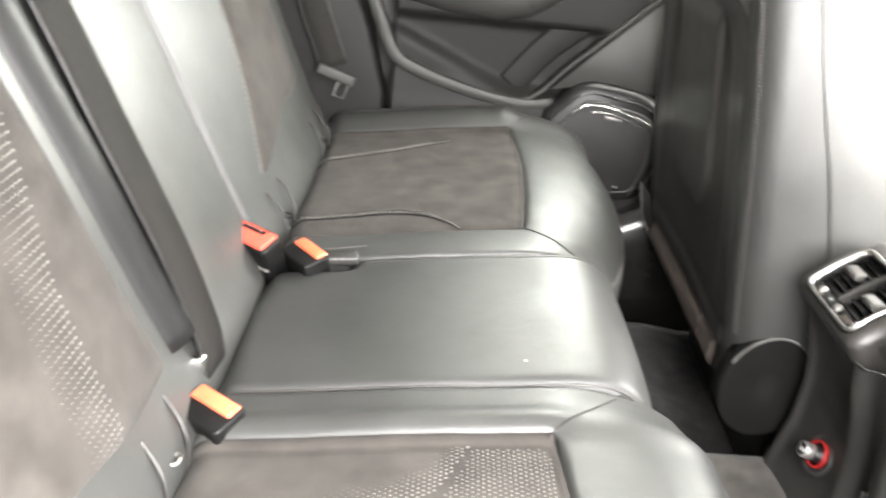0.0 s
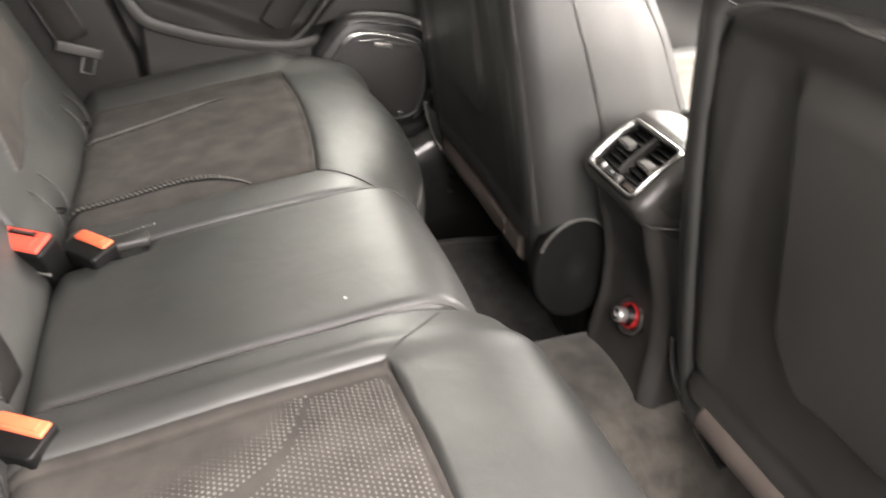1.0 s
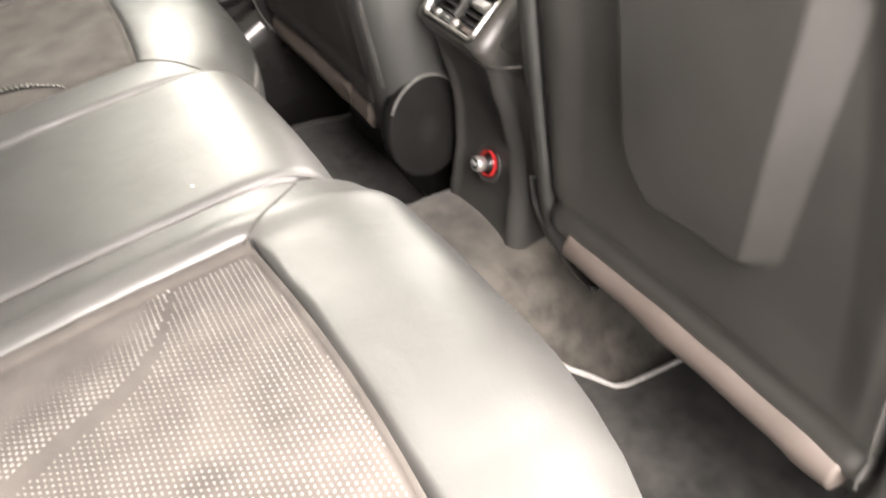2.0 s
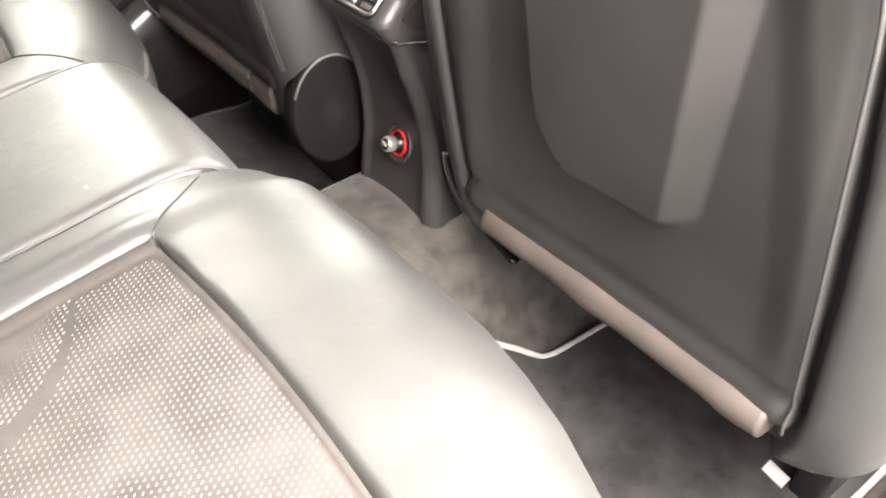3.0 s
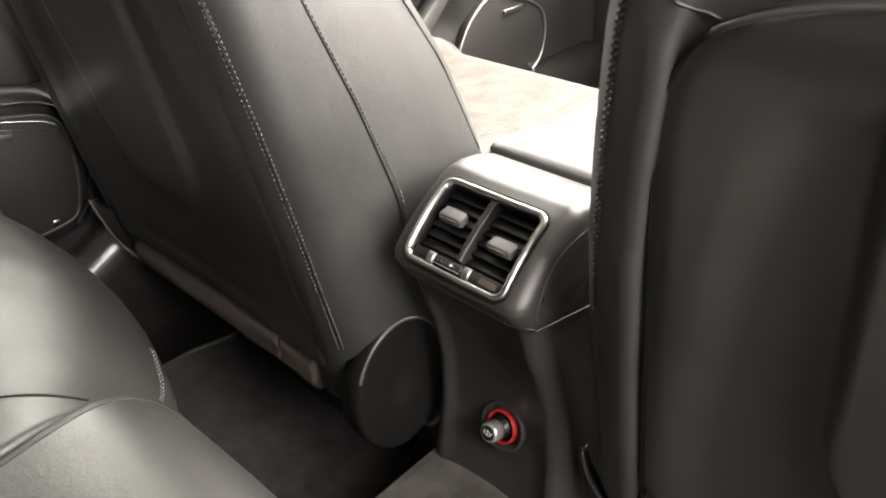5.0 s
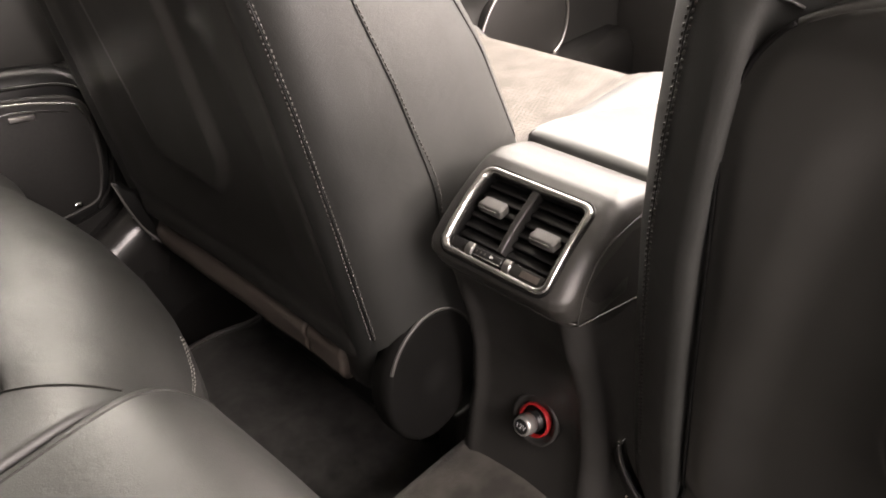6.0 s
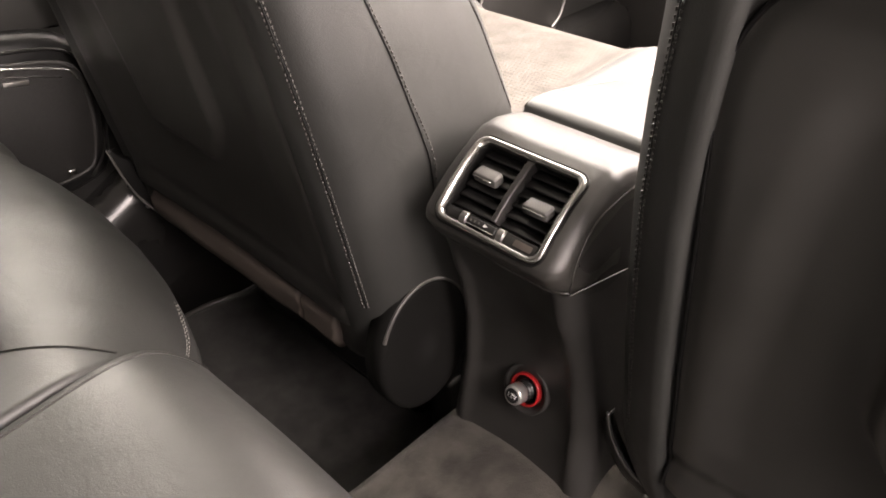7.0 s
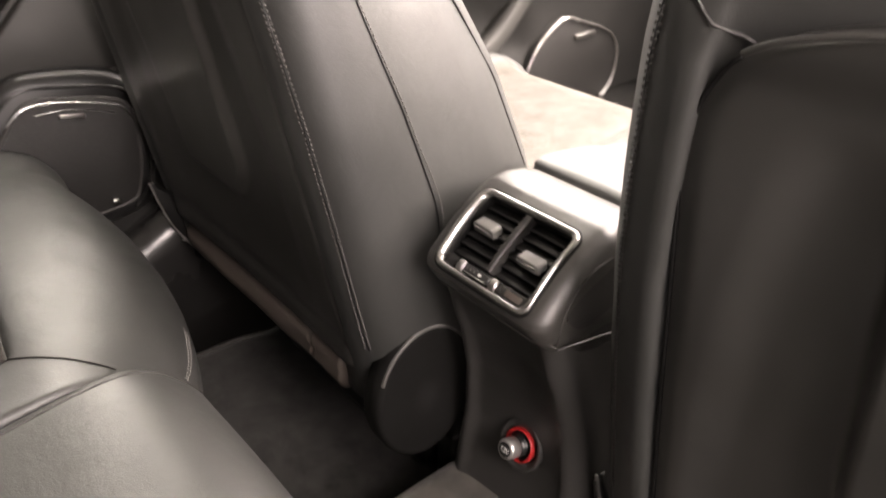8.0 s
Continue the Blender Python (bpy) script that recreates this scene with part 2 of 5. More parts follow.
def stitches(pts, normals, step=0.006, length=0.0042, width=0.0009, lift=0.0004):
    """Short raised threads laid end to end along a path."""
    bm = bmesh.new()
    p = [Vector(q) for q in pts]
    acc = [0.0]
    for a, b in zip(p, p[1:]):
        acc.append(acc[-1] + (b - a).length)
    d = step / 2
    while d < acc[-1] - step / 2:
        i = max(k for k in range(len(acc)) if acc[k] <= d)
        i = min(i, len(p) - 2)
        f = (d - acc[i]) / max(1e-6, acc[i + 1] - acc[i])
        c = p[i].lerp(p[i + 1], f)
        t = (p[i + 1] - p[i]).normalized()
        nrm = Vector(normals[i]).normalized()
        s = t.cross(nrm).normalized() * width
        h = t * length / 2
        q = [c - h - s, c - h + s, c + h + s, c + h - s]
        lo = [bm.verts.new(v - nrm * 0.0004) for v in q]
        hi = [bm.verts.new(c + (v - c) * 0.75 + nrm * (lift + 0.0006)) for v in q]
        bm.faces.new(hi)
        for k in range(4):
            bm.faces.new((lo[k], lo[(k + 1) % 4], hi[(k + 1) % 4], hi[k]))
        d += step
    return bm


class Sheet:
    """A padded face: a smooth profile in x and z, swept along y, from which pads, seams and threads are laid."""

    def __init__(self, profile, crown):
        self.p = even(profile, 480)
        self.crown = crown

    def base(self, s):
        u = min(max(s, 0.0), 1.0) * 480
        k = min(int(u), 479)
        f = u - k
        a, b = self.p[k], self.p[k + 1]
        k0, k1 = max(k - 10, 0), min(k + 10, 479)
        tx = (self.p[k1][0] - self.p[k0][0]) * (1 - f) + (self.p[k1 + 1][0] - self.p[k0 + 1][0]) * f
        tz = (self.p[k1][1] - self.p[k0][1]) * (1 - f) + (self.p[k1 + 1][1] - self.p[k0 + 1][1]) * f
        ln = math.hypot(tx, tz)
        return (a[0] + (b[0] - a[0]) * f, a[1] + (b[1] - a[1]) * f), (-tz / ln, tx / ln)

    def at(self, s, y, h=0.0):
        (x, z), (nx, nz) = self.base(s)
        k = self.crown(s, y) + h
        return Vector((x + nx * k, y, z + nz * k))

    def normal(self, s, y):
        e = 0.003
        a = self.at(s + e, y) - self.at(s - e, y)
        b = self.at(s, y + e) - self.at(s, y - e)
        n = b.cross(a).normalized()
        (_, (nx, nz)) = self.base(s)
        return n if n.dot(Vector((nx, 0, nz))) > 0 else -n

    def find(self, axis, value):
        """The s at which the profile passes a value of x (0) or z (1)."""
        best = min(range(481), key=lambda i: abs(self.p[i][axis] - value) + (0.002 * abs(i - 240) / 240))
        return best / 480

    def line(self, path, n=40, h=0.0):
        q = even(path, n)
        return [self.at(s, y, h) for s, y in q], [self.normal(s, y) for s, y in q]


def dome(d, r):
    """How far a rounded rim of radius r has dropped at a distance d from its edge."""
    if d >= r:
        return 0.0
    d = max(d, 0.0)
    return r - math.sqrt(max(0.0, r * r - (r - d) ** 2))


def step01(a, b, x):
    t = min(max((x - a) / (b - a), 0.0), 1.0)
    return t * t * (3 - 2 * t)


def spread(a, b, n, dense=0.0):
    """n + 1 values from a to b, closer together near both ends."""
    return [a + (b - a) * ((1 - dense) * i / n + dense * (0.5 - 0.5 * math.cos(math.pi * i / n))) for i in range(n + 1)]


# ---- the car's shell ----
def tunnel_z(y):
    if y >= 0:
        return lerp_table(y, [(0, 0.16), (0.075, 0.158), (0.09, 0.15), (0.105, 0.09), (0.13, 0.02), (0.16, 0.0), (1, 0.0)])
    return lerp_table(-y, [(0, 0.16), (0.08, 0.156), (0.12, 0.14), (0.16, 0.09), (0.2, 0.035), (0.24, 0.006), (0.27, 0.0), (1, 0.0)])


solid("floor", grid(lambda x, y: (x, y, tunnel_z(y) + 0.004 * noise.noise((x * 9, y * 9, 0))), spread(-0.9, 1.6, 60), spread(-0.68, 0.68, 110)),
      CARPET, "grey-brown velour carpet over the floor and its centre tunnel", kind="structure")
solid("ground", box(-60, 60, -60, 60, -0.5, -0.35), ASPHALT, "plain grey paved ground outside the car", kind="structure", smooth=False)
# roof out of view, closed to shut out light from above
roof = box(-1.3, 0.80, -0.62, 0.62, 1.14, 1.17, 0.01)
solid("ceiling", roof, LINING, "grey fabric roof lining, out of view, closed against light from above", kind="structure")
# unseen wall raised over the rear window, to keep light out
solid("wall_rear", box(-1.0, -0.86, -0.68, 0.68, 0.0, 1.138, 0.02), PLASTIC_MID, "plain dark wall behind the rear seat, unseen, keeping light out", kind="structure")
solid("wall_front", box(1.45, 1.6, -0.74, 0.74, 0.0, 0.72, 0.03), PLASTIC, "dark dashboard bulkhead ahead of the front seats", kind="structure")
side = box(-1.0, 1.6, 0.75, 0.78, -0.1, 0.74, 0.005)
# unseen side closed over the rear part of the window, to shape its light
box(-1.0, 0.03, 0.75, 0.78, 0.745, 1.138, 0.005, bm=side)
box(0.45, 0.53, 0.75, 0.78, 0.745, 1.138, 0.005, bm=side)
box(-1.0, 0.80, 0.625, 0.78, 1.142, 1.168, 0.005, bm=side)
solid("wall_left", side, PLASTIC_MID, "body side and window pillars behind the door trims, rear top closed to shape light", kind="structure")
side = box(0.48, 1.6, -0.78, -0.75, -0.1, 0.74, 0.005)
box(-1.0, -0.42, -0.78, -0.75, -0.1, 1.138, 0.005, bm=side)
box(0.48, 0.60, -0.78, -0.70, 0.745, 1.138, 0.005, bm=side)
box(-1.0, 0.80, -0.78, -0.625, 1.142, 1.168, 0.005, bm=side)
solid("wall_right", side, PLASTIC_MID, "body side round the open doorway", kind="structure")

# ---- rear bench ----
CUSHION = [(-0.47, 0.335), (-0.40, 0.352), (-0.30, 0.366), (-0.20, 0.382), (-0.10, 0.395), (-0.04, 0.402), (0.02, 0.400),
           (0.06, 0.385), (0.085, 0.352), (0.088, 0.31), (0.075, 0.27), (0.05, 0.23)]


def REACH(a):
    """How far the front roll stands back, from the centre (0.137) to the door (0.672)."""
    return lerp_table(a, [(0.131, -0.022), (0.15, -0.016), (0.175, -0.009), (0.21, -0.003), (0.26, 0.0), (0.41, 0.0), (0.46, -0.006), (0.50, -0.014), (0.55, -0.03), (0.60, -0.043), (0.672, -0.065)])


def make_side_cushion(bench, sgn, dots):
    yi, yo = 0.131, 0.672         # from the centre cushion to the door
    pi, po = 0.203, 0.60          # the suede panel
    mid = (yi + yo) / 2

    def crown(s, y):
        a = abs(y)
        drop = dome(yo - a, 0.030) * 0.8 + dome(a - yi, 0.009 if sgn < 0 else 0.006)
        bol = 0.030 * (step01(po - 0.02, po + 0.045, a)) + (0.004 * (1 - step01(pi - 0.04, pi + 0.015, a)) if sgn > 0 else 0.003 + 0.010 * math.exp(-((a - pi + 0.018) / 0.017) ** 2) * (1 - step01(pi, pi + 0.02, a)))
        front = step01(S_PANEL - 0.02, S_PANEL + 0.05, s)
        bulge = 0.003 * front * (1 - ((a - mid) / (yo - mid)) ** 2)
        inner = lerp_table(a, [(0.131, -0.05), (0.15, -0.042), (0.175, -0.032), (0.21, -0.021), (0.26, -0.010), (0.32, -0.002), (0.40, 0.0)])
        corner = (REACH(a) if sgn < 0 else inner if a < 0.4 else 0.35 * REACH(a)) * step01(S_PANEL + 0.02, 0.80, s)
        sunk = -(0.010 if sgn > 0 else 0.014) * step01(pi - 0.004, pi + 0.006, a) * (1 - step01(po - 0.006, po + 0.004, a)) * (1 - step01(bow(S_PANEL, a) - 0.004, bow(S_PANEL, a) + 0.006, s))
        soft = 0.0009 * noise.noise((s * 7, y * 13, 1.7)) + 0.0004 * noise.noise((s * 22, y * 34, 4.1))
        for ds, da, r, k in ((0.505, 0.638, 0.008, 0.0022), (0.475, 0.618, 0.010, -0.0012), (0.70, 0.52, 0.013, 0.0016), (0.72, 0.40, 0.011, 0.0013), (0.69, 0.33, 0.016, 0.0012)):
            if sgn > 0:
                soft -= k * math.exp(-(((s - ds) * PROFILE_LEN) ** 2 + ((a - da) * 0.7) ** 2) / (r * r))
        return -drop + bol * (1 - 0.6 * front) + bulge + sunk + corner + soft - 0.028 * (1 - step01(S_REAR[0], S_REAR[1], s))

    sheet = Sheet(CUSHION, crown)

    def bow(u, a):
        """The panel's front seam bows forward in the middle."""
        return u * (1 + 0.028 * math.sin(math.pi * (a - pi) / (po - pi)))
    ys = sorted(set(spread(yi, yo, 100, 0.5) + [pi - 0.004, pi, pi + 0.006, po - 0.006, po, po + 0.004]))
    ss = sorted(set(spread(0, 1, 150) + [S_PANEL - 0.005, S_PANEL, S_PANEL + 0.005]))
    cush = part("seat_cushion", shell(lambda s, y: sheet.at(s, sgn * y), lambda s, y: sheet.at(s, sgn * y, -0.10), ss, ys), LEATHER, bench,
                "dark grey leather cushion with rounded bolsters")

    # suede panel with a soft crown
    def pad(s, a):
        v = (a - pi) / (po - pi)
        u = s / bow(S_PANEL, a)
        e = min(min(v, 1 - v) * (po - pi), (1 - u) * S_PANEL * PROFILE_LEN)
        wave = 0.0025 * math.sin(v * math.pi * 3.0 + 0.4)
        return 0.0085 - 0.004 * (1 - step01(0, 0.016, e)) + 0.006 * (1 - abs(2 * v - 1) ** 2.5) + wave * step01(0.02, 0.08, e)
    panel = part("suede_panel", shell(lambda s, a: sheet.at(bow(s, a), sgn * a, pad(bow(s, a), a)), lambda s, a: sheet.at(bow(s, a), sgn * a, -0.006),
                                      spread(0.02, S_PANEL, 50, 0.5), spread(pi, po, 56, 0.5)), SUEDE, cush, "brown-grey suede seat panel")
    # seams
    for path in ([(0.03, pi), (S_PANEL, pi)], [(bow(S_PANEL, a), a) for a in spread(pi, po, 10)], [(0.03, po), (S_PANEL, po)],
                 [(S_PANEL, pi), (S_PANEL + 0.045, pi - 0.03), (S_PANEL + 0.09, yi + 0.012)],
                 [(S_PANEL, po), (S_PANEL + 0.04, po + 0.03), (S_PANEL + 0.08, yo - 0.012)]):
        q = [(s, sgn * a) for s, a in path]
        pts, nr = sheet.line(q, 30, 0.0006)
        part("seam", tube(pts, 0.0009, 6), LEATHER_DARK, cush)
    if not dots:
        # short rows of thread at the front corner and beside the buckles
        s0 = flat.find(0, 0.082)
        for k in (0.0, 0.008):
            pts, nr = sheet.line([(s0 - 0.05 + k, 0.146), (s0 - 0.025 + k, 0.162), (s0 - 0.008 + k, 0.19), (s0 + k, 0.222)], 24, 0.0004)
            part("stitching", stitches(pts, nr, 0.0055, 0.0034, 0.0004, 0.0001), THREAD_DARK, cush, "short row of pale threads", kind="stuff")
        pts, nr = sheet.line([(flat.find(0, x), 0.150 + 0.1 * (x + 0.38)) for x in (-0.39, -0.35, -0.31, -0.27)], 24, 0.0004)
        part("stitching", stitches(pts, nr, 0.0065, 0.0040, 0.0006), THREAD_DARK, cush, "short row of pale threads", kind="stuff")
    q = [(s, sgn * (yo - 0.010)) for s in spread(0.02, S_PANEL + 0.14, 8)]
    part("piping", tube(sheet.line(q, 60, 0.001)[0], 0.0028, 8), DOOR_LIGHT if sgn > 0 else PIPE, cush, "raised leather piping")

    # quilted swage lines across the suede, from the back towards the front
    def curve(k):
        if k == 1:
            xs = [(-0.42, 0.455), (-0.40, 0.463), (-0.32, 0.488), (-0.247, 0.508), (-0.172, 0.535)]
        elif dots:
            xs = [(-0.42, 0.36), (-0.282, 0.320), (-0.246, 0.308), (-0.205, 0.296), (-0.178, 0.275), (-0.160, 0.245), (-0.147, 0.212)]
        else:
            xs = [(-0.42, 0.248), (-0.393, 0.250), (-0.30, 0.257), (-0.246, 0.259), (-0.205, 0.250), (-0.175, 0.228), (-0.155, 0.208)]
        return [(flat.find(0, x), a) for x, a in xs]
    for k in (0,) if dots else (0, 1):
        c = [(s, sgn * a) for s, a in curve(k)]
        q = even(c, 38)
        pts = [sheet.at(s, y, pad(s, abs(y)) + 0.0002) for s, y in q]
        nr = [sheet.normal(s, y) for s, y in q]
        if not dots:
            part("seam", tube(pts, 0.0007, 8), BLACK_MATT, panel)
            # dark tape under the threads
            bm = bmesh.new()
            rows = []
            for i in range(len(q)):
                t = (pts[min(i + 1, len(q) - 1)] - pts[max(i - 1, 0)]).normalized()
                w = t.cross(nr[i])
                rows.append([bm.verts.new(pts[i] + w * k * (1 - 0.85 * step01(0.74, 0.98, i / (len(q) - 1))) + nr[i] * h) for k, h in ((-0.0066, -0.001), (-0.0056, 0.0010), (0.0056, 0.0010), (0.0066, -0.001))])
            for a, b in zip(rows, rows[1:]):
                for k in range(3):
                    bm.faces.new((a[k], a[k + 1], b[k + 1], b[k]))
            part("tape", bm, BLACK_MATT, panel, "dark tape under the stitching")
        if not dots:
            # pale threads laid aslant across the tape, finer towards its ends
            bm = bmesh.new()
            ladder = even(c, 46)
            for i in range(1, len(ladder) - 1):
                s, y = ladder[i]
                n = sheet.normal(s, y)
                p0, p1, p2 = [sheet.at(u, v, pad(u, abs(v))) for u, v in ladder[i - 1:i + 2]]
                t = (p2 - p0).normalized()
                w = t.cross(n)
                k = min(1.0, 0.35 + 0.13 * i) * (1 - 0.85 * step01(0.72, 0.96, i / (len(ladder) - 1)))
                d = (w * 0.0052 + t * 0.0024 * sgn) * k
                sd = d.cross(n).normalized() * 0.00048
                foot = [p1 - d - sd, p1 - d + sd, p1 + d + sd, p1 + d - sd]
                lo = [bm.verts.new(v + n * 0.0008) for v in foot]
                hi = [bm.verts.new(p1 + (v - p1) * 0.9 + n * 0.0026) for v in foot]
                bm.faces.new(hi)
                for e in range(4):
                    bm.faces.new((lo[e], lo[(e + 1) % 4], hi[(e + 1) % 4], hi[e]))
            part("stitching", bm, THREAD, panel, "pale cross stitches", kind="stuff")
    # perforations
    bm = bmesh.new()
    if dots:
        line0 = even(curve(0), 60)
        step = 0.0044
        rows = int(0.40 / step)
        for i in range(rows):
            s = 0.03 + (S_PANEL * 1.028 - 0.034) * i / rows
            lim = np.interp(s, [q[0] for q in line0], [q[1] for q in line0], right=pi)
            for j in range(int((po - pi - 0.008) / (step * 1.15))):
                a = pi + 0.005 + j * step * 1.15 + (step * 0.57 if i % 2 else 0)
                side = a - lim
                if -0.004 < side < 0.012 or side < -0.060 or s > bow(S_PANEL, a) - 0.009:
                    continue
                size = 1.0 if side > 0 else 1.35 * (1 - 0.85 * step01(0.006, 0.060, -side))
                size *= 0.86 + 0.14 * noise.noise((s * 30, a * 25, 3))
                c = sheet.at(s, sgn * a, pad(s, a) + 0.0004)
                n = sheet.normal(s, sgn * a)
                t = Vector((0.75, -0.66 * sgn, 0)).normalized()
                t = (t - n * t.dot(n)).normalized()
                w = t.cross(n) * 0.0008 * size
                t = t * 0.0013 * size
                ring = [c + t * math.cos(b) + w * math.sin(b) for b in [k * math.pi / 3 for k in range(6)]]
                bm.faces.new([bm.verts.new(v) for v in ring])
        part("perforation", bm, DOT, panel, "rows of small pale perforations", kind="stuff")
    else:
        bm.free()
    return sheet


PROFILE_LEN = 0.72
flat = Sheet(CUSHION, lambda s, y: 0.0)
S_PANEL = flat.find(0, -0.076)
S_POCKET = (flat.find(0, -0.285), flat.find(0, -0.262))
S_REAR = (flat.find(0, -0.412), flat.find(0, -0.368))


def make_bench():
    bench = thing("rear_seat", "dark leather rear bench with suede panels in three sections", "car seat")
    left = make_side_cushion(bench, 1, False)
    right = make_side_cushion(bench, -1, True)

    def crown(s, y):
        a = abs(y)
        lip = 0.0006 * math.exp(-((0.114 - a) / 0.012) ** 2)
        lip -= 0.020 * step01(0.094, 0.110, y) * (1 - step01(S_POCKET[0], S_POCKET[1], s))    # pocket for the buckles
        return 0.002 - dome(0.131 - a, 0.012) + lip + 0.0009 * noise.noise((s * 8, y * 15, 7.3)) + 0.004 * (1 - (a / 0.131) ** 2) - 0.03 * step01(0.82, 1, s) - 0.036 * (1 - step01(S_REAR[0], S_REAR[1] + 0.015, s))
    mid = Sheet([(x - 0.047 * step01(-0.06, 0.08, x), z + 0.001) for x, z in CUSHION], crown)
    cush = part("seat_cushion", shell(lambda s, y: mid.at(s, y), lambda s, y: mid.at(s, y, -0.10), spread(0.0, 1, 84), spread(-0.1305, 0.1305, 50, 0.6)), LEATHER, bench,
                "plain dark grey leather centre cushion")
    crumb = tagged(new("crumb"), "tiny pale crumb lying on the leather cushion", "crumb")
    at = mid.at(mid.find(0, -0.092), -0.097)
    part("speck", box(-0.0010, 0.0010, -0.0008, 0.0008, -0.0002, 0.0010, 0.0004, m=Matrix.Translation(at)), WHITE, crumb)
    for sg in (-1, 1):
        q = [(s, sg * (0.1285 if sg < 0 else 0.116)) for s in spread(0.05 if sg < 0 else S_POCKET[1], 0.80, 12)]
        part("piping", tube(mid.line(q, 60, 0.0007 if sg < 0 else 0.0)[0], 0.0015 if sg < 0 else 0.0011, 8), PIPE if sg < 0 else LEATHER_DARK, cush, "stitched leather edge seam")
    return bench


rear_seat = make_bench()

# ---- rear backrests ----
BACK = [(-0.66, 0.95), (-0.60, 0.82), (-0.545, 0.685), (-0.50, 0.58), (-0.46, 0.48), (-0.425, 0.40), (-0.40, 0.35), (-0.41, 0.31), (-0.44, 0.28)]


def make_backrest(y0, y1, panel_y, label, thick=0.10, fwd=0.0, roll=0.03, inner=0.03, slant=None, foot=0.80):
    w = y1 - y0

    def crown(s, y):
        return fwd + 0.0012 * noise.noise((s * 6, y * 10, 2.2)) - dome(y - y0, inner if slant else roll) - dome(y1 - y, roll) + 0.006 * (1 - (2 * (y - y0) / w - 1) ** 2)
    sheet = Sheet(BACK, crown)
    pad = part("backrest", shell(lambda s, y: sheet.at(s, y), lambda s, y: sheet.at(s, y, -thick), spread(0, 1, 50), spread(y0, y1, 40, 0.6)), LEATHER, rear_seat, label)

    taper = 0.10 if slant else 0.0    # the panel's foot climbs towards the door

    def rise(s, y):
        a, b = panel_y
        if slant:
            a = lerp_table(sheet.base(s)[0][1], slant)
        e = min(min(y - a, b - y), (foot * (1 - taper * (y - a) / (b - a)) - s) * 0.72)
        return 0.004 - 0.006 * (1 - step01(0, 0.02, e)) + 0.003 * math.sin((y - a) / (b - a) * 9)
    if panel_y:
        a, b = panel_y
        def lay(s, v):
            lo = lerp_table(sheet.base(s)[0][1], slant) if slant else a
            return lo + (b - lo) * v
        def spot(s, v, lift=None):
            s *= 1 - taper * v
            return sheet.at(s, lay(s, v), rise(s, lay(s, v)) if lift is None else lift)
        part("suede_panel", shell(spot, lambda s, v: spot(s, v, -0.006), spread(0.02, foot, 40, 0.3), spread(0, 1, 40, 0.5)), SUEDE, pad,
             "brown-grey suede back panel")
    return pad, sheet, rise


pad, sheet, rise = make_backrest(-0.66, -0.105, (-0.60, -0.168), "leather and suede outer rear backrest", fwd=0.012)
# dark glossy roll along the inner edge
path = [sheet.at(s, -0.131, -0.016) for s in spread(0.02, 0.80, 40)]
part("edge_roll", tube(path, 0.031, 18, flat=0.92), LEATHER_ROLL, pad, "black leather edge roll")
# band of perforations that fades towards the door
bm = bmesh.new()
for i in range(84):
    s = 0.10 + 0.70 * i / 84
    z = sheet.base(s)[0][1]
    yb = lerp_table(z, [(0.35, -0.262), (0.416, -0.258), (0.477, -0.250), (0.53, -0.240), (0.60, -0.208), (0.70, -0.165)])
    for j in range(8):
        y = yb - 0.012 - j * 0.0058 - (0.0029 if i % 2 else 0)
        k = 1.1 * (1 - 0.7 * j / 8)
        c = sheet.at(s, y, rise(s, y) + 0.0005)
        n = sheet.normal(s, y)
        t = Vector((0, 0.9, 0.4))
        t = (t - n * t.dot(n)).normalized()
        w = t.cross(n) * 0.0009 * k
        t = t * 0.0017 * k
        bm.faces.new([bm.verts.new(c + t * math.cos(b) + w * math.sin(b)) for b in [q * math.pi / 3 for q in range(6)]])
part("perforation", bm, DOT, pad, "band of small pale perforations", kind="stuff")
pad, sheet, rise = make_backrest(-0.138, 0.130, None, "plain leather centre rear backrest", fwd=0.007, roll=0.0015)
for y in (-0.112, 0.118):
    part("seam", tube(sheet.line([(s, y) for s in spread(0.03, 0.8, 6)], 40, 0.0002)[0], 0.0007, 6), LEATHER_DARK, pad)
pts, nr = sheet.line([(s, -0.047) for s in spread(0.03, 0.8, 6)], 60, 0.0004)
part("stitching", stitches(pts, nr, 0.0075, 0.0050, 0.0007), THREAD, pad, "row of pale threads", kind="stuff")
SLANT = [(0.38, 0.215), (0.42, 0.235), (0.456, 0.268), (0.51, 0.305), (0.58, 0.33), (0.62, 0.343), (0.9, 0.40)]
pad, sheet, rise = make_backrest(0.140, 0.66, (0.20, 0.56), "leather and suede outer rear backrest", fwd=0.007, inner=0.0015, slant=SLANT, foot=0.79)
for k in (0.0, 0.006):
    q = [(s, lerp_table(sheet.base(s)[0][1], SLANT) + k - 0.003) for s in spread(0.15, 0.78, 20)]
    pts = [sheet.at(s, y, max(rise(s, y), 0.0) + 0.0005) for s, y in q]
    part("stitching", stitches(pts, [sheet.normal(s, y) for s, y in q], 0.008, 0.0048, 0.0006, 0.0002), THREAD_DARK, pad, "row of pale cross stitches", kind="stuff")


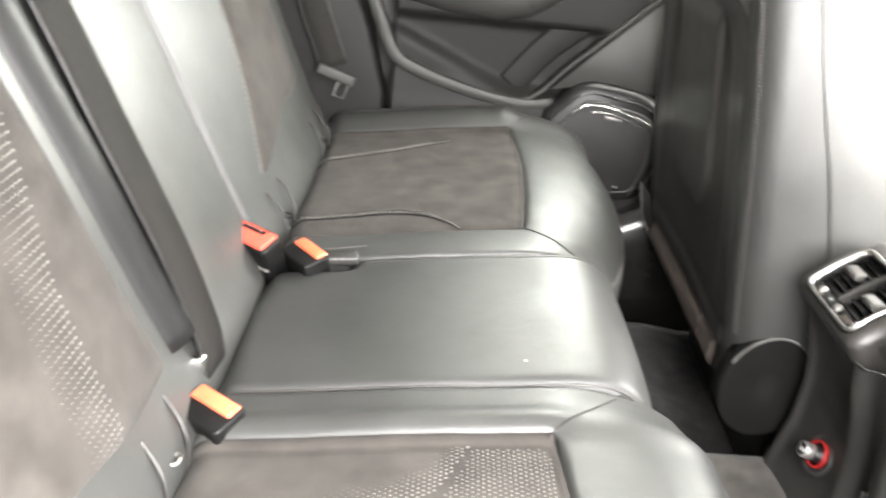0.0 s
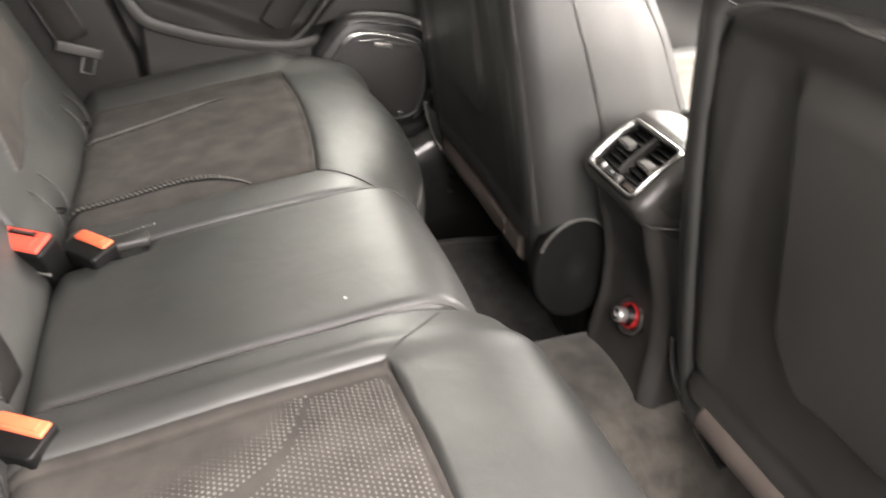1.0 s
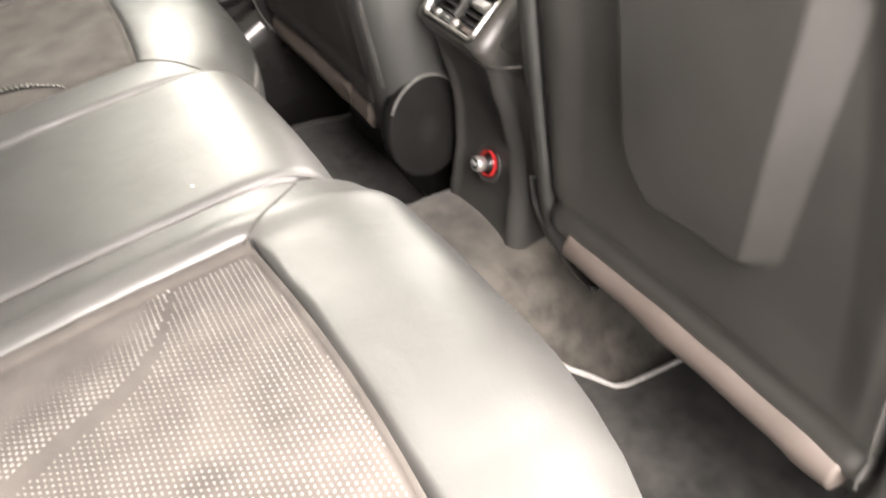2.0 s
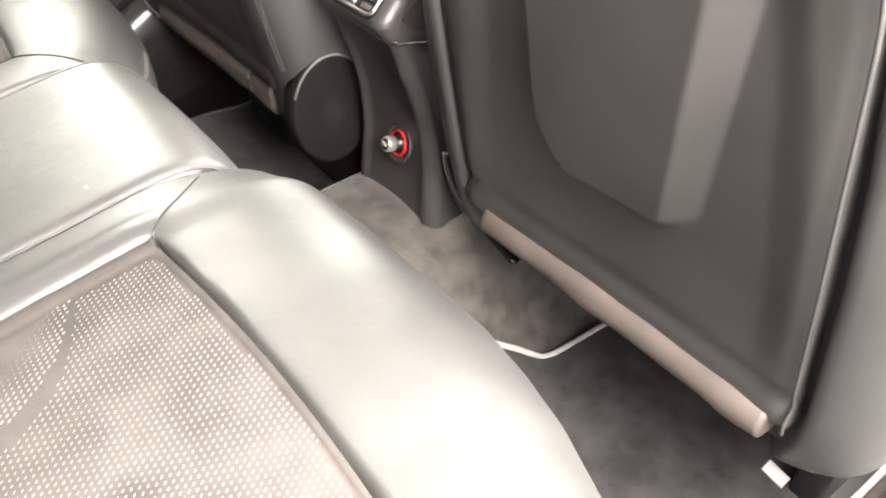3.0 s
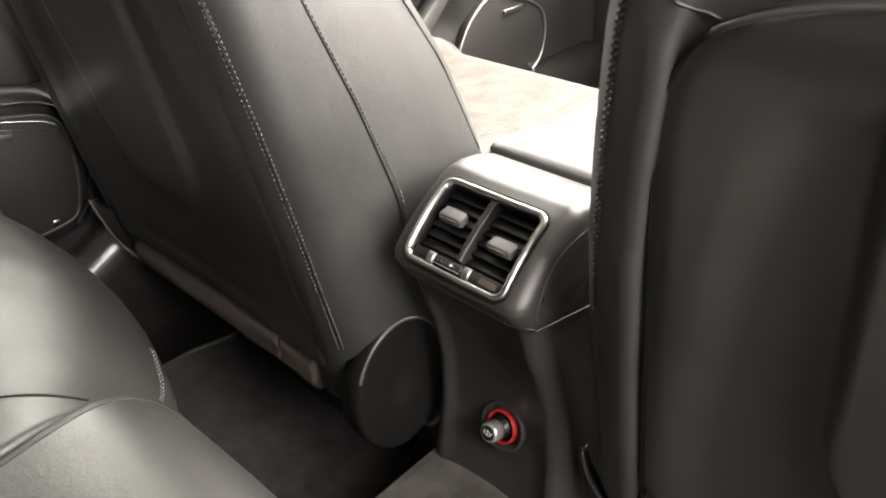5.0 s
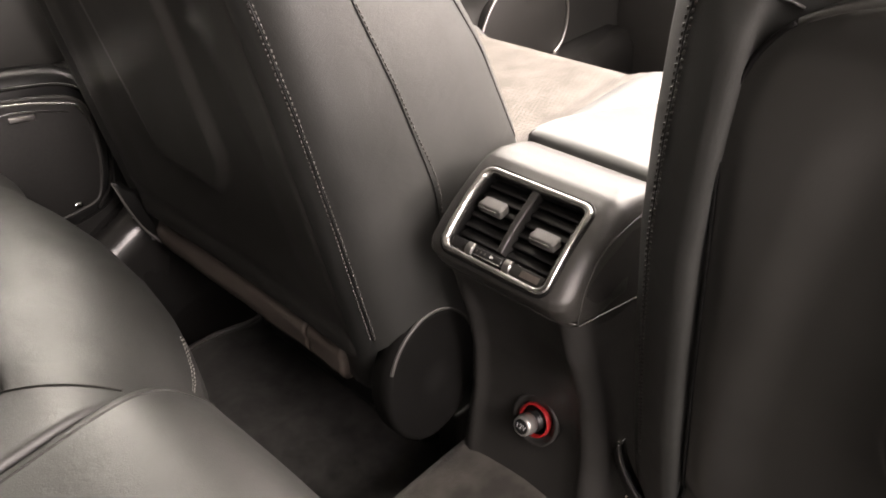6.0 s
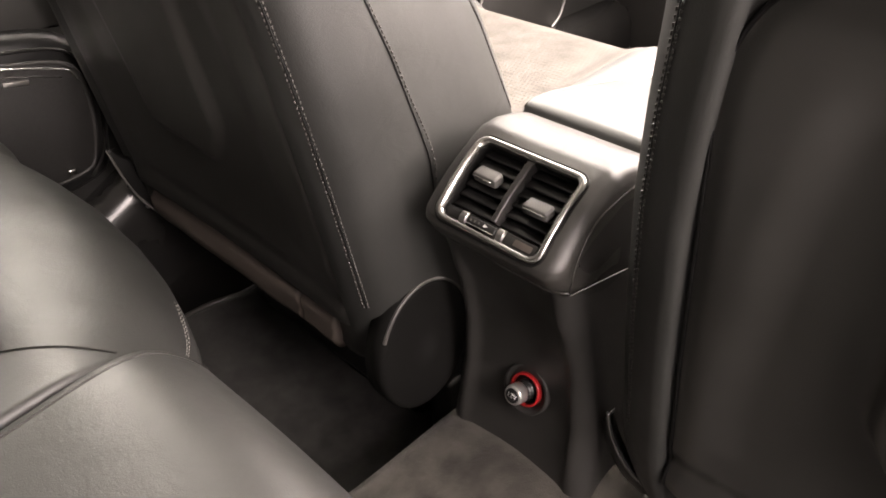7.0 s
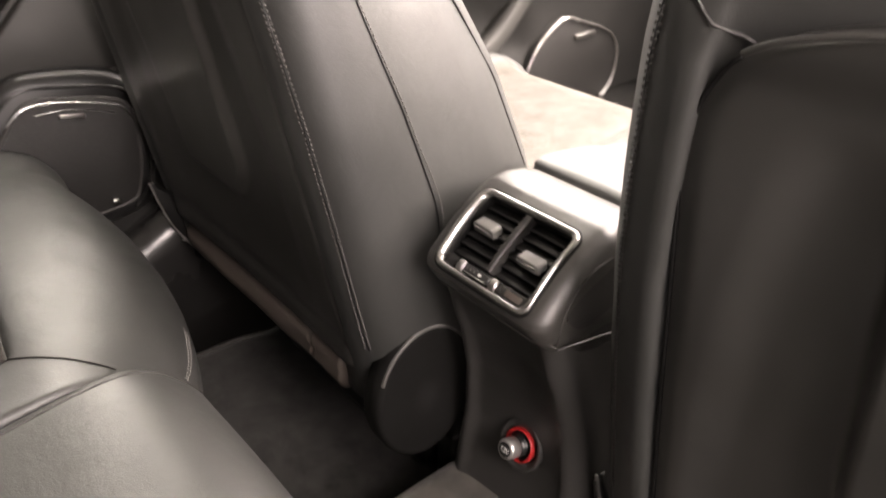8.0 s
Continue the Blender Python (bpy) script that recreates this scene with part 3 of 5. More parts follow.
# ---- front seats ----
def make_front_seat(sgn, dx, dz, label):
    seat = thing("front_seat", label, "car seat", "front seats")
    cy = sgn * 0.367

    def rear_x(z):
        return 0.2745 + dx - 0.155 * (z - dz - 0.24)

    def half(z):
        return lerp_table(z - dz, [(0.2, 0.262), (0.27, 0.272), (0.42, 0.270), (0.52, 0.265), (0.59, 0.257), (0.66, 0.246), (0.70, 0.236), (0.8, 0.215), (0.9, 0.195), (0.95, 0.175)])

    def depth(z):
        return lerp_table(z - dz, [(0.2, 0.19), (0.3, 0.245), (0.43, 0.24), (0.53, 0.215), (0.62, 0.18), (0.75, 0.14), (0.95, 0.10)])

    def outline(z, n=6):
        """Cross-section from above, as offsets: the front, the side bolster, the rounded rear corner, the rear face."""
        w, d = half(z), depth(z)
        inset = 0.012
        out = [(d, 0.55 * w), (d, 0.8 * w), (d - 0.010, 0.90 * w), (d - 0.03, 0.97 * w), (d * 0.7, w), (d * 0.4, w), (0.055, w - 0.001),
               (0.03, w - 0.005), (0.014, w - 0.014)]
        if sgn > 0:
            return out + [(0.005, w - 0.026), (0.001, w - 0.036), (0.0, w - 0.050), (inset * 0.6, w * 0.7), (inset, w * 0.4)]
        # a roll beside the hard back, running out at the shoulder
        k = 1 - step01(0.665, 0.70, z - dz)
        out += [(0.005, w - 0.026), (-0.001 * k, w - 0.038), (0.004 - 0.009 * k, w - 0.049), (0.006 - 0.012 * k, w - 0.056), (0.007 - 0.010 * k, w - 0.061), (0.008 + 0.005 * k, w - 0.066), (inset, w * 0.4)]
        return out

    def ring(z, grow=0.0):
        x0 = rear_x(z)
        out = [(px, py + grow) for px, py in outline(z)]
        pts = out + [(0.012, 0.0)] + [(px, -py) for px, py in reversed(out)]
        return [(x0 + px, cy + py, z) for px, py in pts]
    zs = [0.205, 0.215, 0.235] + spread(0.26, 0.90, 30) + [0.93, 0.945, 0.952]
    part("backrest", loft([ring(z + dz, -0.012 if z in (0.205, 0.952) else -0.004 if z in (0.215, 0.945) else 0.0) for z in zs]), LEATHER, seat,
         "black leather backrest shell with side bolsters")

    def side_pt(z, u, lift=0.0):
        """A point on the bolster that faces the middle of the car: u runs from the rear corner (0) to its front (1)."""
        o = outline(z)
        k = [11, 10, 9, 8, 7, 6, 5, 4, 3, 2]
        f = u * (len(k) - 1)
        i = min(int(f), len(k) - 2)
        a, b = o[k[i]], o[k[i + 1]]
        px, py = a[0] + (b[0] - a[0]) * (f - i), a[1] + (b[1] - a[1]) * (f - i)
        nx, ny = -(b[1] - a[1]), (b[0] - a[0])
        ln = math.hypot(nx, ny)
        nx, ny = nx / ln, ny / ln
        if ny < 0:
            nx, ny = -nx, -ny
        return Vector((rear_x(z) + px + nx * lift, cy - sgn * (py + ny * lift), z)), Vector((nx, -sgn * ny, 0.1))

    # seams with a row of threads on one or both sides
    def seam(rows, name, both):
        q = even(rows, 60)
        pts = [side_pt(z + dz, u, 0.0004)[0] for z, u in q]
        nr = [side_pt(z + dz, u)[1] for z, u in q]
        part("seam", tube(pts, 0.0008, 6), PLASTIC_BLACK, seat)
        for off in ((-0.02, 0.02) if both else (0.010,)):
            p2 = [side_pt(z + dz, u + off * 0.9, 0.0004)[0] for z, u in q]
            part("stitching", stitches(p2, nr, 0.0046, 0.0029, 0.00036, 0.0003), THREAD_DARK if sgn > 0 else PIPE, seat, "row of grey threads", kind="stuff")
    seam([(0.29, 0.24), (0.40, 0.23), (0.55, 0.22), (0.68, 0.21), (0.85, 0.20)], "rear", True)
    seam([(0.38, 0.655), (0.44, 0.665), (0.54, 0.645), (0.64, 0.615), (0.85, 0.56)], "mid", False)
    seam([(0.43, 0.90), (0.50, 0.90), (0.58, 0.89), (0.66, 0.88), (0.85, 0.86)], "front", False)

    # hard rear face: a raised rim, a shallow channel and a proud pocket plate
    def pw(z):
        zz = z - dz
        w = lerp_table(zz, [(0.25, 0.200), (0.40, 0.197), (0.57, 0.191), (0.7, 0.186)]) * (1.0 if sgn < 0 else 1.11)
        k = min(max((zz - 0.575) / 0.1265, 0.0), 0.9995)
        return w * (1 - k ** 3.4) ** (1 / 3.4)

    def plate(y, z):
        """1 on the pocket plate, 0 beside it: a sharp facet towards the door, a soft step towards the middle."""
        zz, out = z - dz, y * sgn
        low = 0.376 - 0.10 * min(max(-out, 0.0), 0.05) + 0.020 * min(max((out - 0.045) / 0.040, 0.0), 1.0) ** 2
        k = min(max((0.445 - zz) / 0.072, 0.0), 1.0)
        inner = 0.079 - 0.050 * k ** 2.2
        edge = lerp_table(zz, [(0.385, 0.060), (0.64, 0.093)])
        wide = lerp_table(zz, [(0.385, 0.025), (0.64, 0.031)])
        facet = min(max((edge + wide - out) / wide, 0.0), 1.0)
        return facet * (1 - step01(inner - 0.004, inner + 0.012, -out)) * step01(low, low + 0.014, zz) * (1 - step01(0.630, 0.662, zz))

    def dish(y, z):
        """1 in the wide hollow of the hard back, 0 on its frame."""
        zz = z - dz
        w = lerp_table(zz, [(0.30, 0.167), (0.41, 0.164), (0.53, 0.150), (0.63, 0.130)])
        side = 1 - step01(w - 0.018, w + 0.020, abs(y))
        top = 1 - step01(0.632, 0.664, zz + 0.9 * max(0.0, abs(y) - 0.09) ** 1.3)
        return side * top * step01(0.27, 0.36, zz)

    def panel_pt(z, u, h=0.0):
        wide = 1.03 if u * sgn < 0 else 1.0
        y = u * pw(z) * wide
        e = (1 - abs(u)) * pw(z) * wide
        rim = -0.005 * math.exp(-(e / 0.010) ** 2) if sgn < 0 else -0.004 - 0.009 * math.exp(-(e / 0.010) ** 2)
        top = 0.010 * step01(0.655, 0.69, z - dz)
        foot = (0.006 * (1 - step01(0.262, 0.280, z - dz)) - 0.003 * math.exp(-((z - dz - 0.285) / 0.008) ** 2)) * (1.0 if sgn < 0 else 0.4)
        hollow = 0.004 * (1 - (y / 0.2) ** 2) + (0.0085 if sgn < 0 else 0.004) * dish(y, z)
        return Vector((rear_x(z) + hollow - 0.004 - rim - top - foot - (0.016 if sgn < 0 else 0.008) * plate(y, z) - h, cy + y, z))
    zl = spread(0.252, 0.575, 84) + [0.575 + 0.1265 * math.sin(radians(a)) for a in range(3, 88, 3)]
    zp = [z + dz for z in zl]
    us = spread(-1, 1, 150, 0.2)
    part("back_panel", shell(lambda z, u: panel_pt(z, u), lambda z, u: panel_pt(z, u, -0.03), zp, us), PANEL, seat, "smooth dark back panel with a proud pocket plate")
    if sgn < 0:
        # piping along the door side; over the top it paints the lip's highlight
        outer = [(z, -1) for z in zl] + [(zl[-1], u) for u in spread(-0.9, 0.9, 14)] + [(z, 1) for z in reversed(zl) if z > 0.676]
        part("piping", tube([panel_pt(z + dz, u, 0.0072) for z, u in outer], 0.0018, 8), DOOR_LIGHT, seat, "pale edge piping")
        # black tube along the seam also paints the deep shadow of the crease
        inner = [(z, 1) for z in zl if z < 0.677]
        part("crease_shade_seam", tube([panel_pt(z + dz, u, 0.0004) for z, u in inner], 0.0014, 8), BLACK_MATT, seat, "black tube on the edge seam, painting the crease's shadow")
        part("rail_end", box(-0.006, 0.006, -0.011, 0.011, -0.0015, 0.0015, 0.0005, m=Matrix.Translation((0.268, -0.572, 0.196)) @ pose(0, 0, 0, 25, -20, 0)), DOOR_LIGHT, seat, "grey rail end")
    # seam that leaves the panel's corner towards the shoulder
    for sd in (-1, 1):
        q = [(0.682, 0.160), (0.692, 0.172), (0.71, 0.184), (0.74, 0.192), (0.80, 0.192)]
        if sgn < 0:
            q = [(0.675, 0.167), (0.6785, 0.175), (0.684, 0.184), (0.693, 0.192), (0.712, 0.199), (0.75, 0.203), (0.80, 0.200)]
        pts = []
        for z, y in even(q, 24):
            o = sorted((py, px) for px, py in outline(z + dz)[8:])
            pts.append((rear_x(z + dz) + np.interp(y, [k[0] for k in o], [k[1] for k in o]) - 0.0006, cy + sd * y, z + dz))
        part("seam", tube(pts, 0.0012, 6), LEATHER_DARK, seat)

    ZT = 0.245 if sgn < 0 else 0.220
    # folded lower trim, rounded like a roll
    def roll(y, a):
        zc, r1, r2 = ZT + dz, 0.019 if sgn < 0 else 0.026, 0.019 if sgn < 0 else 0.014
        wob = 0.0022 * noise.noise((y * 22, 0.6 * a, sgn)) + (0.0025 * math.exp(-((y + 0.15) / 0.02) ** 2) if sgn < 0 else 0.0) - (0.0035 * math.exp(-((a - 0.25 - 2.0 * y) / 0.16) ** 2) if sgn > 0 else 0.0)
        return (rear_x(zc) + (-0.001 if sgn < 0 else 0.010) - (r2 + wob) * math.cos(a), cy + y, zc + (r1 + wob) * math.sin(a) - 0.012 * (0.19 - y * -sgn) * 0.3)
    for y0, y1 in (((-0.185, 0.170),) if sgn < 0 else ((-0.20, 0.125), (0.128, 0.185))):
        a, b = (y0, y1) if sgn < 0 else (-y1, -y0)
        ys = [a, a + 0.002] + spread(a + 0.006, b - 0.006, 24) + [b - 0.002, b]
        rings = []
        for y in ys:
            k = 0.75 if y in (a, b) else 1.0
            rings.append([(Vector(roll(y, t)) - Vector((rear_x(ZT + dz) + 0.01, cy + y, ZT + dz))) * k + Vector((rear_x(ZT + dz) + 0.01, cy + y, ZT + dz)) for t in [2 * math.pi * i / 18 for i in range(18)]])
        part("lower_trim", loft(rings), PLASTIC_TAN, seat, "brown-grey folded lower trim")

    # recliner cover on the inner side
    inner = cy - sgn * 0.268
    mc = Matrix.Translation((rear_x(0.26 + dz) + 0.052, inner, 0.256)) @ Matrix.Translation((0.000, 0, 0)) @ Matrix.Scale(0.76, 4, (1, 0, 0)) @ pose(0, 0, 0, 90 * sgn, 0, 0)
    if sgn > 0:
        cover = part("recliner_cover", lathe([(0.0, -0.02), (0.079, -0.02), (0.079, -0.002), (0.0775, 0.002), (0.074, 0.004), (0.070, 0.0045), (0.03, 0.0052), (0.0, 0.0055)], mc, 48), PLASTIC_MATT, seat, "round black plastic recliner cover")
        # only the arc that catches light gets a pale tube, a painted highlight
        ring_pts = [mc @ Vector((0.0765 * math.cos(t), 0.0765 * math.sin(t), 0.0025)) for t in [radians(18 + 5 * i) for i in range(28)]]
        part("cover_rim", tube(ring_pts, 0.0018, 6), PLASTIC_GREY, cover, "pale arc that paints the rim's highlight")
        part("lever_end", box(-0.012, 0.012, -0.003, 0.003, -0.016, 0.016, 0.002, m=Matrix.Translation((rear_x(0.2) + 0.118, inner - sgn * 0.004, 0.205 + dz)) @ pose(0, 0, 0, 0, 35, 0)), STEEL, seat, "bare metal lever end")
    # side shield over the rail: a pale upper edge, a black plate below it, a screw
    if sgn < 0:
        path = [(0.287, -0.092, 0.268), (0.286, -0.097, 0.250), (0.285, -0.107, 0.234), (0.285, -0.120, 0.220), (0.285, -0.134, 0.214), (0.285, -0.150, 0.208), (0.286, -0.166, 0.199), (0.288, -0.190, 0.188), (0.290, -0.216, 0.180)]
        drop, spot = Vector((0.014, 0.012, -0.030)), (0.2865, -0.140, 0.1985)
    else:
        path = [(0.172, 0.586, 0.330), (0.177, 0.583, 0.305), (0.184, 0.581, 0.278), (0.192, 0.579, 0.256), (0.204, 0.573, 0.234), (0.216, 0.566, 0.220)]
        drop, spot = Vector((0.018, -0.004, -0.020)), (0.199, 0.577, 0.240)
    q = [Vector(p) for p in even(path, 28)]

    def shield(i, v):
        k = 1 - 0.75 * step01(20, 28, i)
        return q[int(i)] + drop * v * k + Vector((-0.004 * math.sin(math.pi * v), 0, 0))
    br = part("seat_bracket", shell(shield, lambda i, v: shield(i, v) + Vector((0.010, 0, 0)), list(range(29)), spread(0, 1, 6)), BLACK_GLOSS, seat, "black rail shield")
    # the grey tube colours in a highlight along the shield's upper edge
    part("bracket_edge", tube([p + Vector((-0.001, 0, 0.001)) for p in q[:20 if sgn < 0 else 26]], 0.0030 if sgn < 0 else 0.0022, 8, flat=0.6), PLASTIC_GREY, br, "pale edge, its highlight put into the colour")
    part("screw", lathe([(0.0, 0.0), (0.0035, 0.0), (0.0032, 0.002), (0.0, 0.0022)], Matrix.Translation(spot) @ pose(0, 0, 0, 0, -60, 0), 12), STEEL, br)
    part("seat_rail", box(rear_x(0.1) + 0.10, rear_x(0.1) + 0.45, cy - 0.215, cy - 0.18, 0.0, 0.10, 0.006), PLASTIC_BLACK, seat)
    part("seat_rail", box(rear_x(0.1) + 0.10, rear_x(0.1) + 0.45, cy + 0.18, cy + 0.215, 0.0, 0.10, 0.006), PLASTIC_BLACK, seat)

    # added block that stops light reaching the footwell under the seat
    part("under_seat_block", box(rear_x(0.1) + (0.17 if sgn < 0 else 0.085), rear_x(0.1) + 0.47, cy - 0.178, cy + 0.178, 0.02, 0.24 + dz, 0.02), PLASTIC_BLACK, seat, "black block added under the cushion to keep light out")

    # cushion, seen past the console
    x0, x1 = rear_x(0.3) + 0.13, 0.80 + (dx + 0.0735)
    prof = [(x0, 0.30 + dz), (x0 + 0.05, 0.325 + dz), (x0 + 0.2, 0.335 + dz), (x1 - 0.09, 0.345 + dz), (x1 - 0.03, 0.338 + dz), (x1, 0.31 + dz), (x1 + 0.003, 0.25 + dz), (x1 - 0.02, 0.20 + dz)]

    def crown(s, y):
        a = abs(y - cy)
        return 0.018 * step01(0.13, 0.19, a) - dome(0.235 - a, 0.035)
    sh = Sheet(prof, crown)
    cu = part("seat_cushion", shell(lambda s, y: sh.at(s, y), lambda s, y: sh.at(s, y, -0.12), spread(0, 1, 40), [cy + k for k in spread(-0.235, 0.235, 40, 0.5)]), LEATHER, seat, "dark leather front cushion")
    part("suede_panel", shell(lambda s, y: sh.at(s, y, 0.002 - 0.004 * (1 - step01(0, 0.015, 0.175 - abs(y - cy)))), lambda s, y: sh.at(s, y, -0.004), spread(0.04, 0.74, 30), [cy + k for k in spread(-0.175, 0.175, 30, 0.4)]),
         SUEDE_PERF, cu, "brown-grey perforated suede panel")
    bm = bmesh.new()
    for i in range(56):
        s = 0.05 + 0.68 * i / 56
        for j in range(54):
            y = cy - 0.165 + 0.33 * (j + 0.5 * (i % 2)) / 54
            c, n = sh.at(s, y, 0.0024), sh.normal(s, y)
            t = n.orthogonal().normalized() * 0.0015
            w = t.cross(n)
            bm.faces.new([bm.verts.new(c + t * math.cos(b) + w * math.sin(b)) for b in [k * math.pi / 3 for k in range(6)]])
    part("perforation", bm, BLACK_MATT, cu, "rows of small dark perforations", kind="stuff")
    return seat


make_front_seat(-1, 0.0, 0.0, "black leather front seat with a hard pocket plate behind")
make_front_seat(1, -0.0735, 0.03, "black leather front seat with twin-stitched side bolsters")


# ---- centre console ----
def make_console():
    con = thing("centre_console", "black centre console with rear air vents and a power socket", "console")
    vb, vt = (0.2285, 0.4372), (0.2895, 0.4858)
    up = Vector((vt[0] - vb[0], 0, vt[1] - vb[1]))
    tall = up.length
    up.normalize()
    nrm = Vector((-up.z, 0, up.x))
    right = Vector((0, -1, 0))
    org = Vector((vb[0], 0, vb[1]))
    m = Matrix((right, up, nrm)).transposed().to_4x4()
    m.translation = org

    def swell(b):
        """The vent's face is a shallow arch from its foot to its top."""
        f = min(max(b / tall, 0.0), 1.0)
        return 0.0155 * f * (1 - f)

    def loc(a, b, c):
        return m @ Vector((a, b, c + swell(b)))
    arch = []
    for f in (0.25, 0.5, 0.75):
        p = loc(0, tall * f, 0)
        arch.append((p.x, p.z))
    prof = [(0.31, 0.395), (0.262, 0.398), (0.247, 0.404), (0.236, 0.416), (0.2275, 0.430), vb] + arch + [vt, (0.300, 0.4905), (0.315, 0.4915), (0.335, 0.488), (0.350, 0.4825), (0.352, 0.465)]
    hw = 0.0715
    q = []
    for a, b in zip(prof, prof[1:]):
        for k in range(4):
            q.append((a[0] + (b[0] - a[0]) * k / 4, a[1] + (b[1] - a[1]) * k / 4))
    q.append(prof[-1])
    ia, ib = 5 * 4, 9 * 4
    h0 = 0.0475
    ys = sorted(set(spread(-hw, hw, 30, 0.6) + [-h0, h0, -hw - 0.006, hw + 0.006, -hw - 0.012, hw + 0.012]))

    def cap(i, y):
        x, z = q[int(i)]
        over = max(0.0, abs(y) - hw)
        d = dome(hw - abs(y), 0.016) + over
        cx, cz = 0.31, 0.44
        ln = math.hypot(x - cx, z - cz)
        return (x - (x - cx) / ln * d, max(-hw, min(hw, y)), z - (z - cz) / ln * d)
    part("cap", grid(cap, list(range(len(q))), ys, skip=lambda i, y: ia + 1 < i < ib - 0.9 and abs(y) < h0), CAP, con, "grained dark grey console cap")

    vent = part("vent", box(-0.05, 0.05, 0.002, tall - 0.002, -0.045, -0.040, m=m), BLACK_MATT, con, "rear air vent", smooth=False)
    part("duct", loft([[loc(a, b, c) for a, b in ((-0.0485, 0.003), (0.0485, 0.003), (0.0485, tall - 0.003), (-0.0485, tall - 0.003))] for c in (-0.041, -0.001)], cap=False), BLACK_MATT, vent, smooth=False)
    rr = 0.011

    def rrect(w, b0, b1, r, c):
        out = []
        for cx, cy, a0 in ((w - r, b1 - r, 0), (-w + r, b1 - r, 90), (-w + r, b0 + r, 180), (w - r, b0 + r, 270)):
            for k in range(7):
                a = radians(a0 + 15 * k)
                out.append((cx + r * math.cos(a), cy + r * math.sin(a)))
            if a0 in (0, 180):
                continue
            # the long sides follow the arch
            x, y0 = out[-1]
            y1 = b0 + r if a0 == 90 else b1 - r
            out += [(x, y0 + (y1 - y0) * k / 8) for k in range(1, 8)]
        return [loc(a, b, c) for a, b in out]
    rings = [rrect(0.0545, -0.0005, tall + 0.0005, rr, -0.002), rrect(0.0545, -0.0005, tall + 0.0005, rr, 0.0016), rrect(0.0537, 0.0003, tall - 0.0003, rr - 0.0005, 0.0030), rrect(0.0522, 0.0018, tall - 0.0018, rr - 0.0015, 0.0036),
             rrect(0.0500, 0.0038, tall - 0.0038, rr - 0.003, 0.0026), rrect(0.0482, 0.0052, tall - 0.0052, rr - 0.004, 0.0002), rrect(0.0478, 0.0056, tall - 0.0056, rr - 0.0045, -0.0030)]
    part("vent_frame", loft(rings, cap=False), SATIN, vent, "polished chrome surround")
    part("joint", tube(rrect(0.0555, -0.0015, tall + 0.0015, rr + 0.001, 0.0002), 0.0009, 6, closed=True), BLACK_MATT, vent, "dark gap round the surround")
    lip = [rrect(0.0479, 0.0056, tall - 0.0056, rr - 0.0045, -0.0022), rrect(0.0468, 0.0065, tall - 0.0065, rr - 0.005, -0.004), rrect(0.0468, 0.0065, tall - 0.0065, rr - 0.005, -0.010)]
    part("vent_lip", loft(lip, cap=False), BLACK_MATT, vent, "black inner lip")
    # divider bar, arched like the face
    bar = []
    for i in range(13):
        b = 0.0165 + (tall - 0.0225) * i / 12
        w = 0.0026 + 0.0008 * i / 12
        bar.append([loc(-w, b, -0.012), loc(-w, b, -0.0012), loc(-w + 0.0008, b, -0.0004), loc(w - 0.0008, b, -0.0004), loc(w, b, -0.0012), loc(w, b, -0.012)])
    part("divider", loft(bar), PLASTIC, vent, "grey divider bar", smooth=False)
    for sx in (-1, 1):
        # blades with a rounded nose, tipped up at the rear
        for k in range(6):
            b = 0.0205 + k * 0.0092
            mm = m @ pose(sx * 0.0247, b, -0.0095 + swell(b), -32, 0, 0)
            part("slat", box(-0.0208, 0.0208, -0.0042, 0.0058, -0.0012, 0.0012, 0.0011, m=mm), BLACK_GLOSS, vent)
        # upright vanes deep in the duct
        for k in range(5):
            a = sx * 0.0247 - 0.016 + 0.008 * k
            part("vane", box(a - 0.0006, a + 0.0006, 0.016, tall - 0.008, -0.034, -0.020, m=m), BLACK_MATT, vent, smooth=False)
        b = 0.0465 if sx < 0 else 0.0395
        mm = m @ pose(-0.0265 if sx < 0 else 0.0295, b, -0.0020 + swell(b), -30, 0, 0)
        tab = part("slider_tab", box(-0.0112, 0.0112, -0.0052, 0.0066, -0.0045, 0.0042, 0.0016, m=mm), PLASTIC_GREY, vent, "grey slider tab")
        part("tab_edge", box(-0.0100, 0.0086, -0.0060, -0.0048, 0.0002, 0.0022, 0.0004, m=mm), CHROME, tab, "thin chrome edge")
        part("tab_cheek", box(0.0098, 0.0118, -0.0048, 0.0050, -0.0040, 0.0030, 0.0006, m=mm), PLASTIC_GREY, tab)
    part("wheel_plate", box(-0.046, 0.046, 0.0055, 0.0150, -0.006, 0.0004, 0.0008, m=m), PLASTIC_GLOSS, vent, "glossy black plate under the blades")
    wheel = part("thumbwheel", box(-0.0205, 0.0080, 0.0068, 0.0132, -0.003, 0.0036, 0.0014, m=m), PLASTIC_BLACK, vent, "black ribbed thumbwheel")
    for a in (-0.0170, -0.0128, -0.0086):
        part("mark", box(a - 0.0007, a + 0.0007, 0.0092, 0.0112, 0.0034, 0.0038, m=m), PLASTIC_GREY, wheel, smooth=False)
    arrow = loft([[m @ Vector((a, b, c)) for a, b in ((-0.0035, 0.0088), (0.0002, 0.0102), (-0.0035, 0.0116))] for c in (0.0034, 0.0039)])
    part("arrow", arrow, WHITE, wheel, smooth=False)
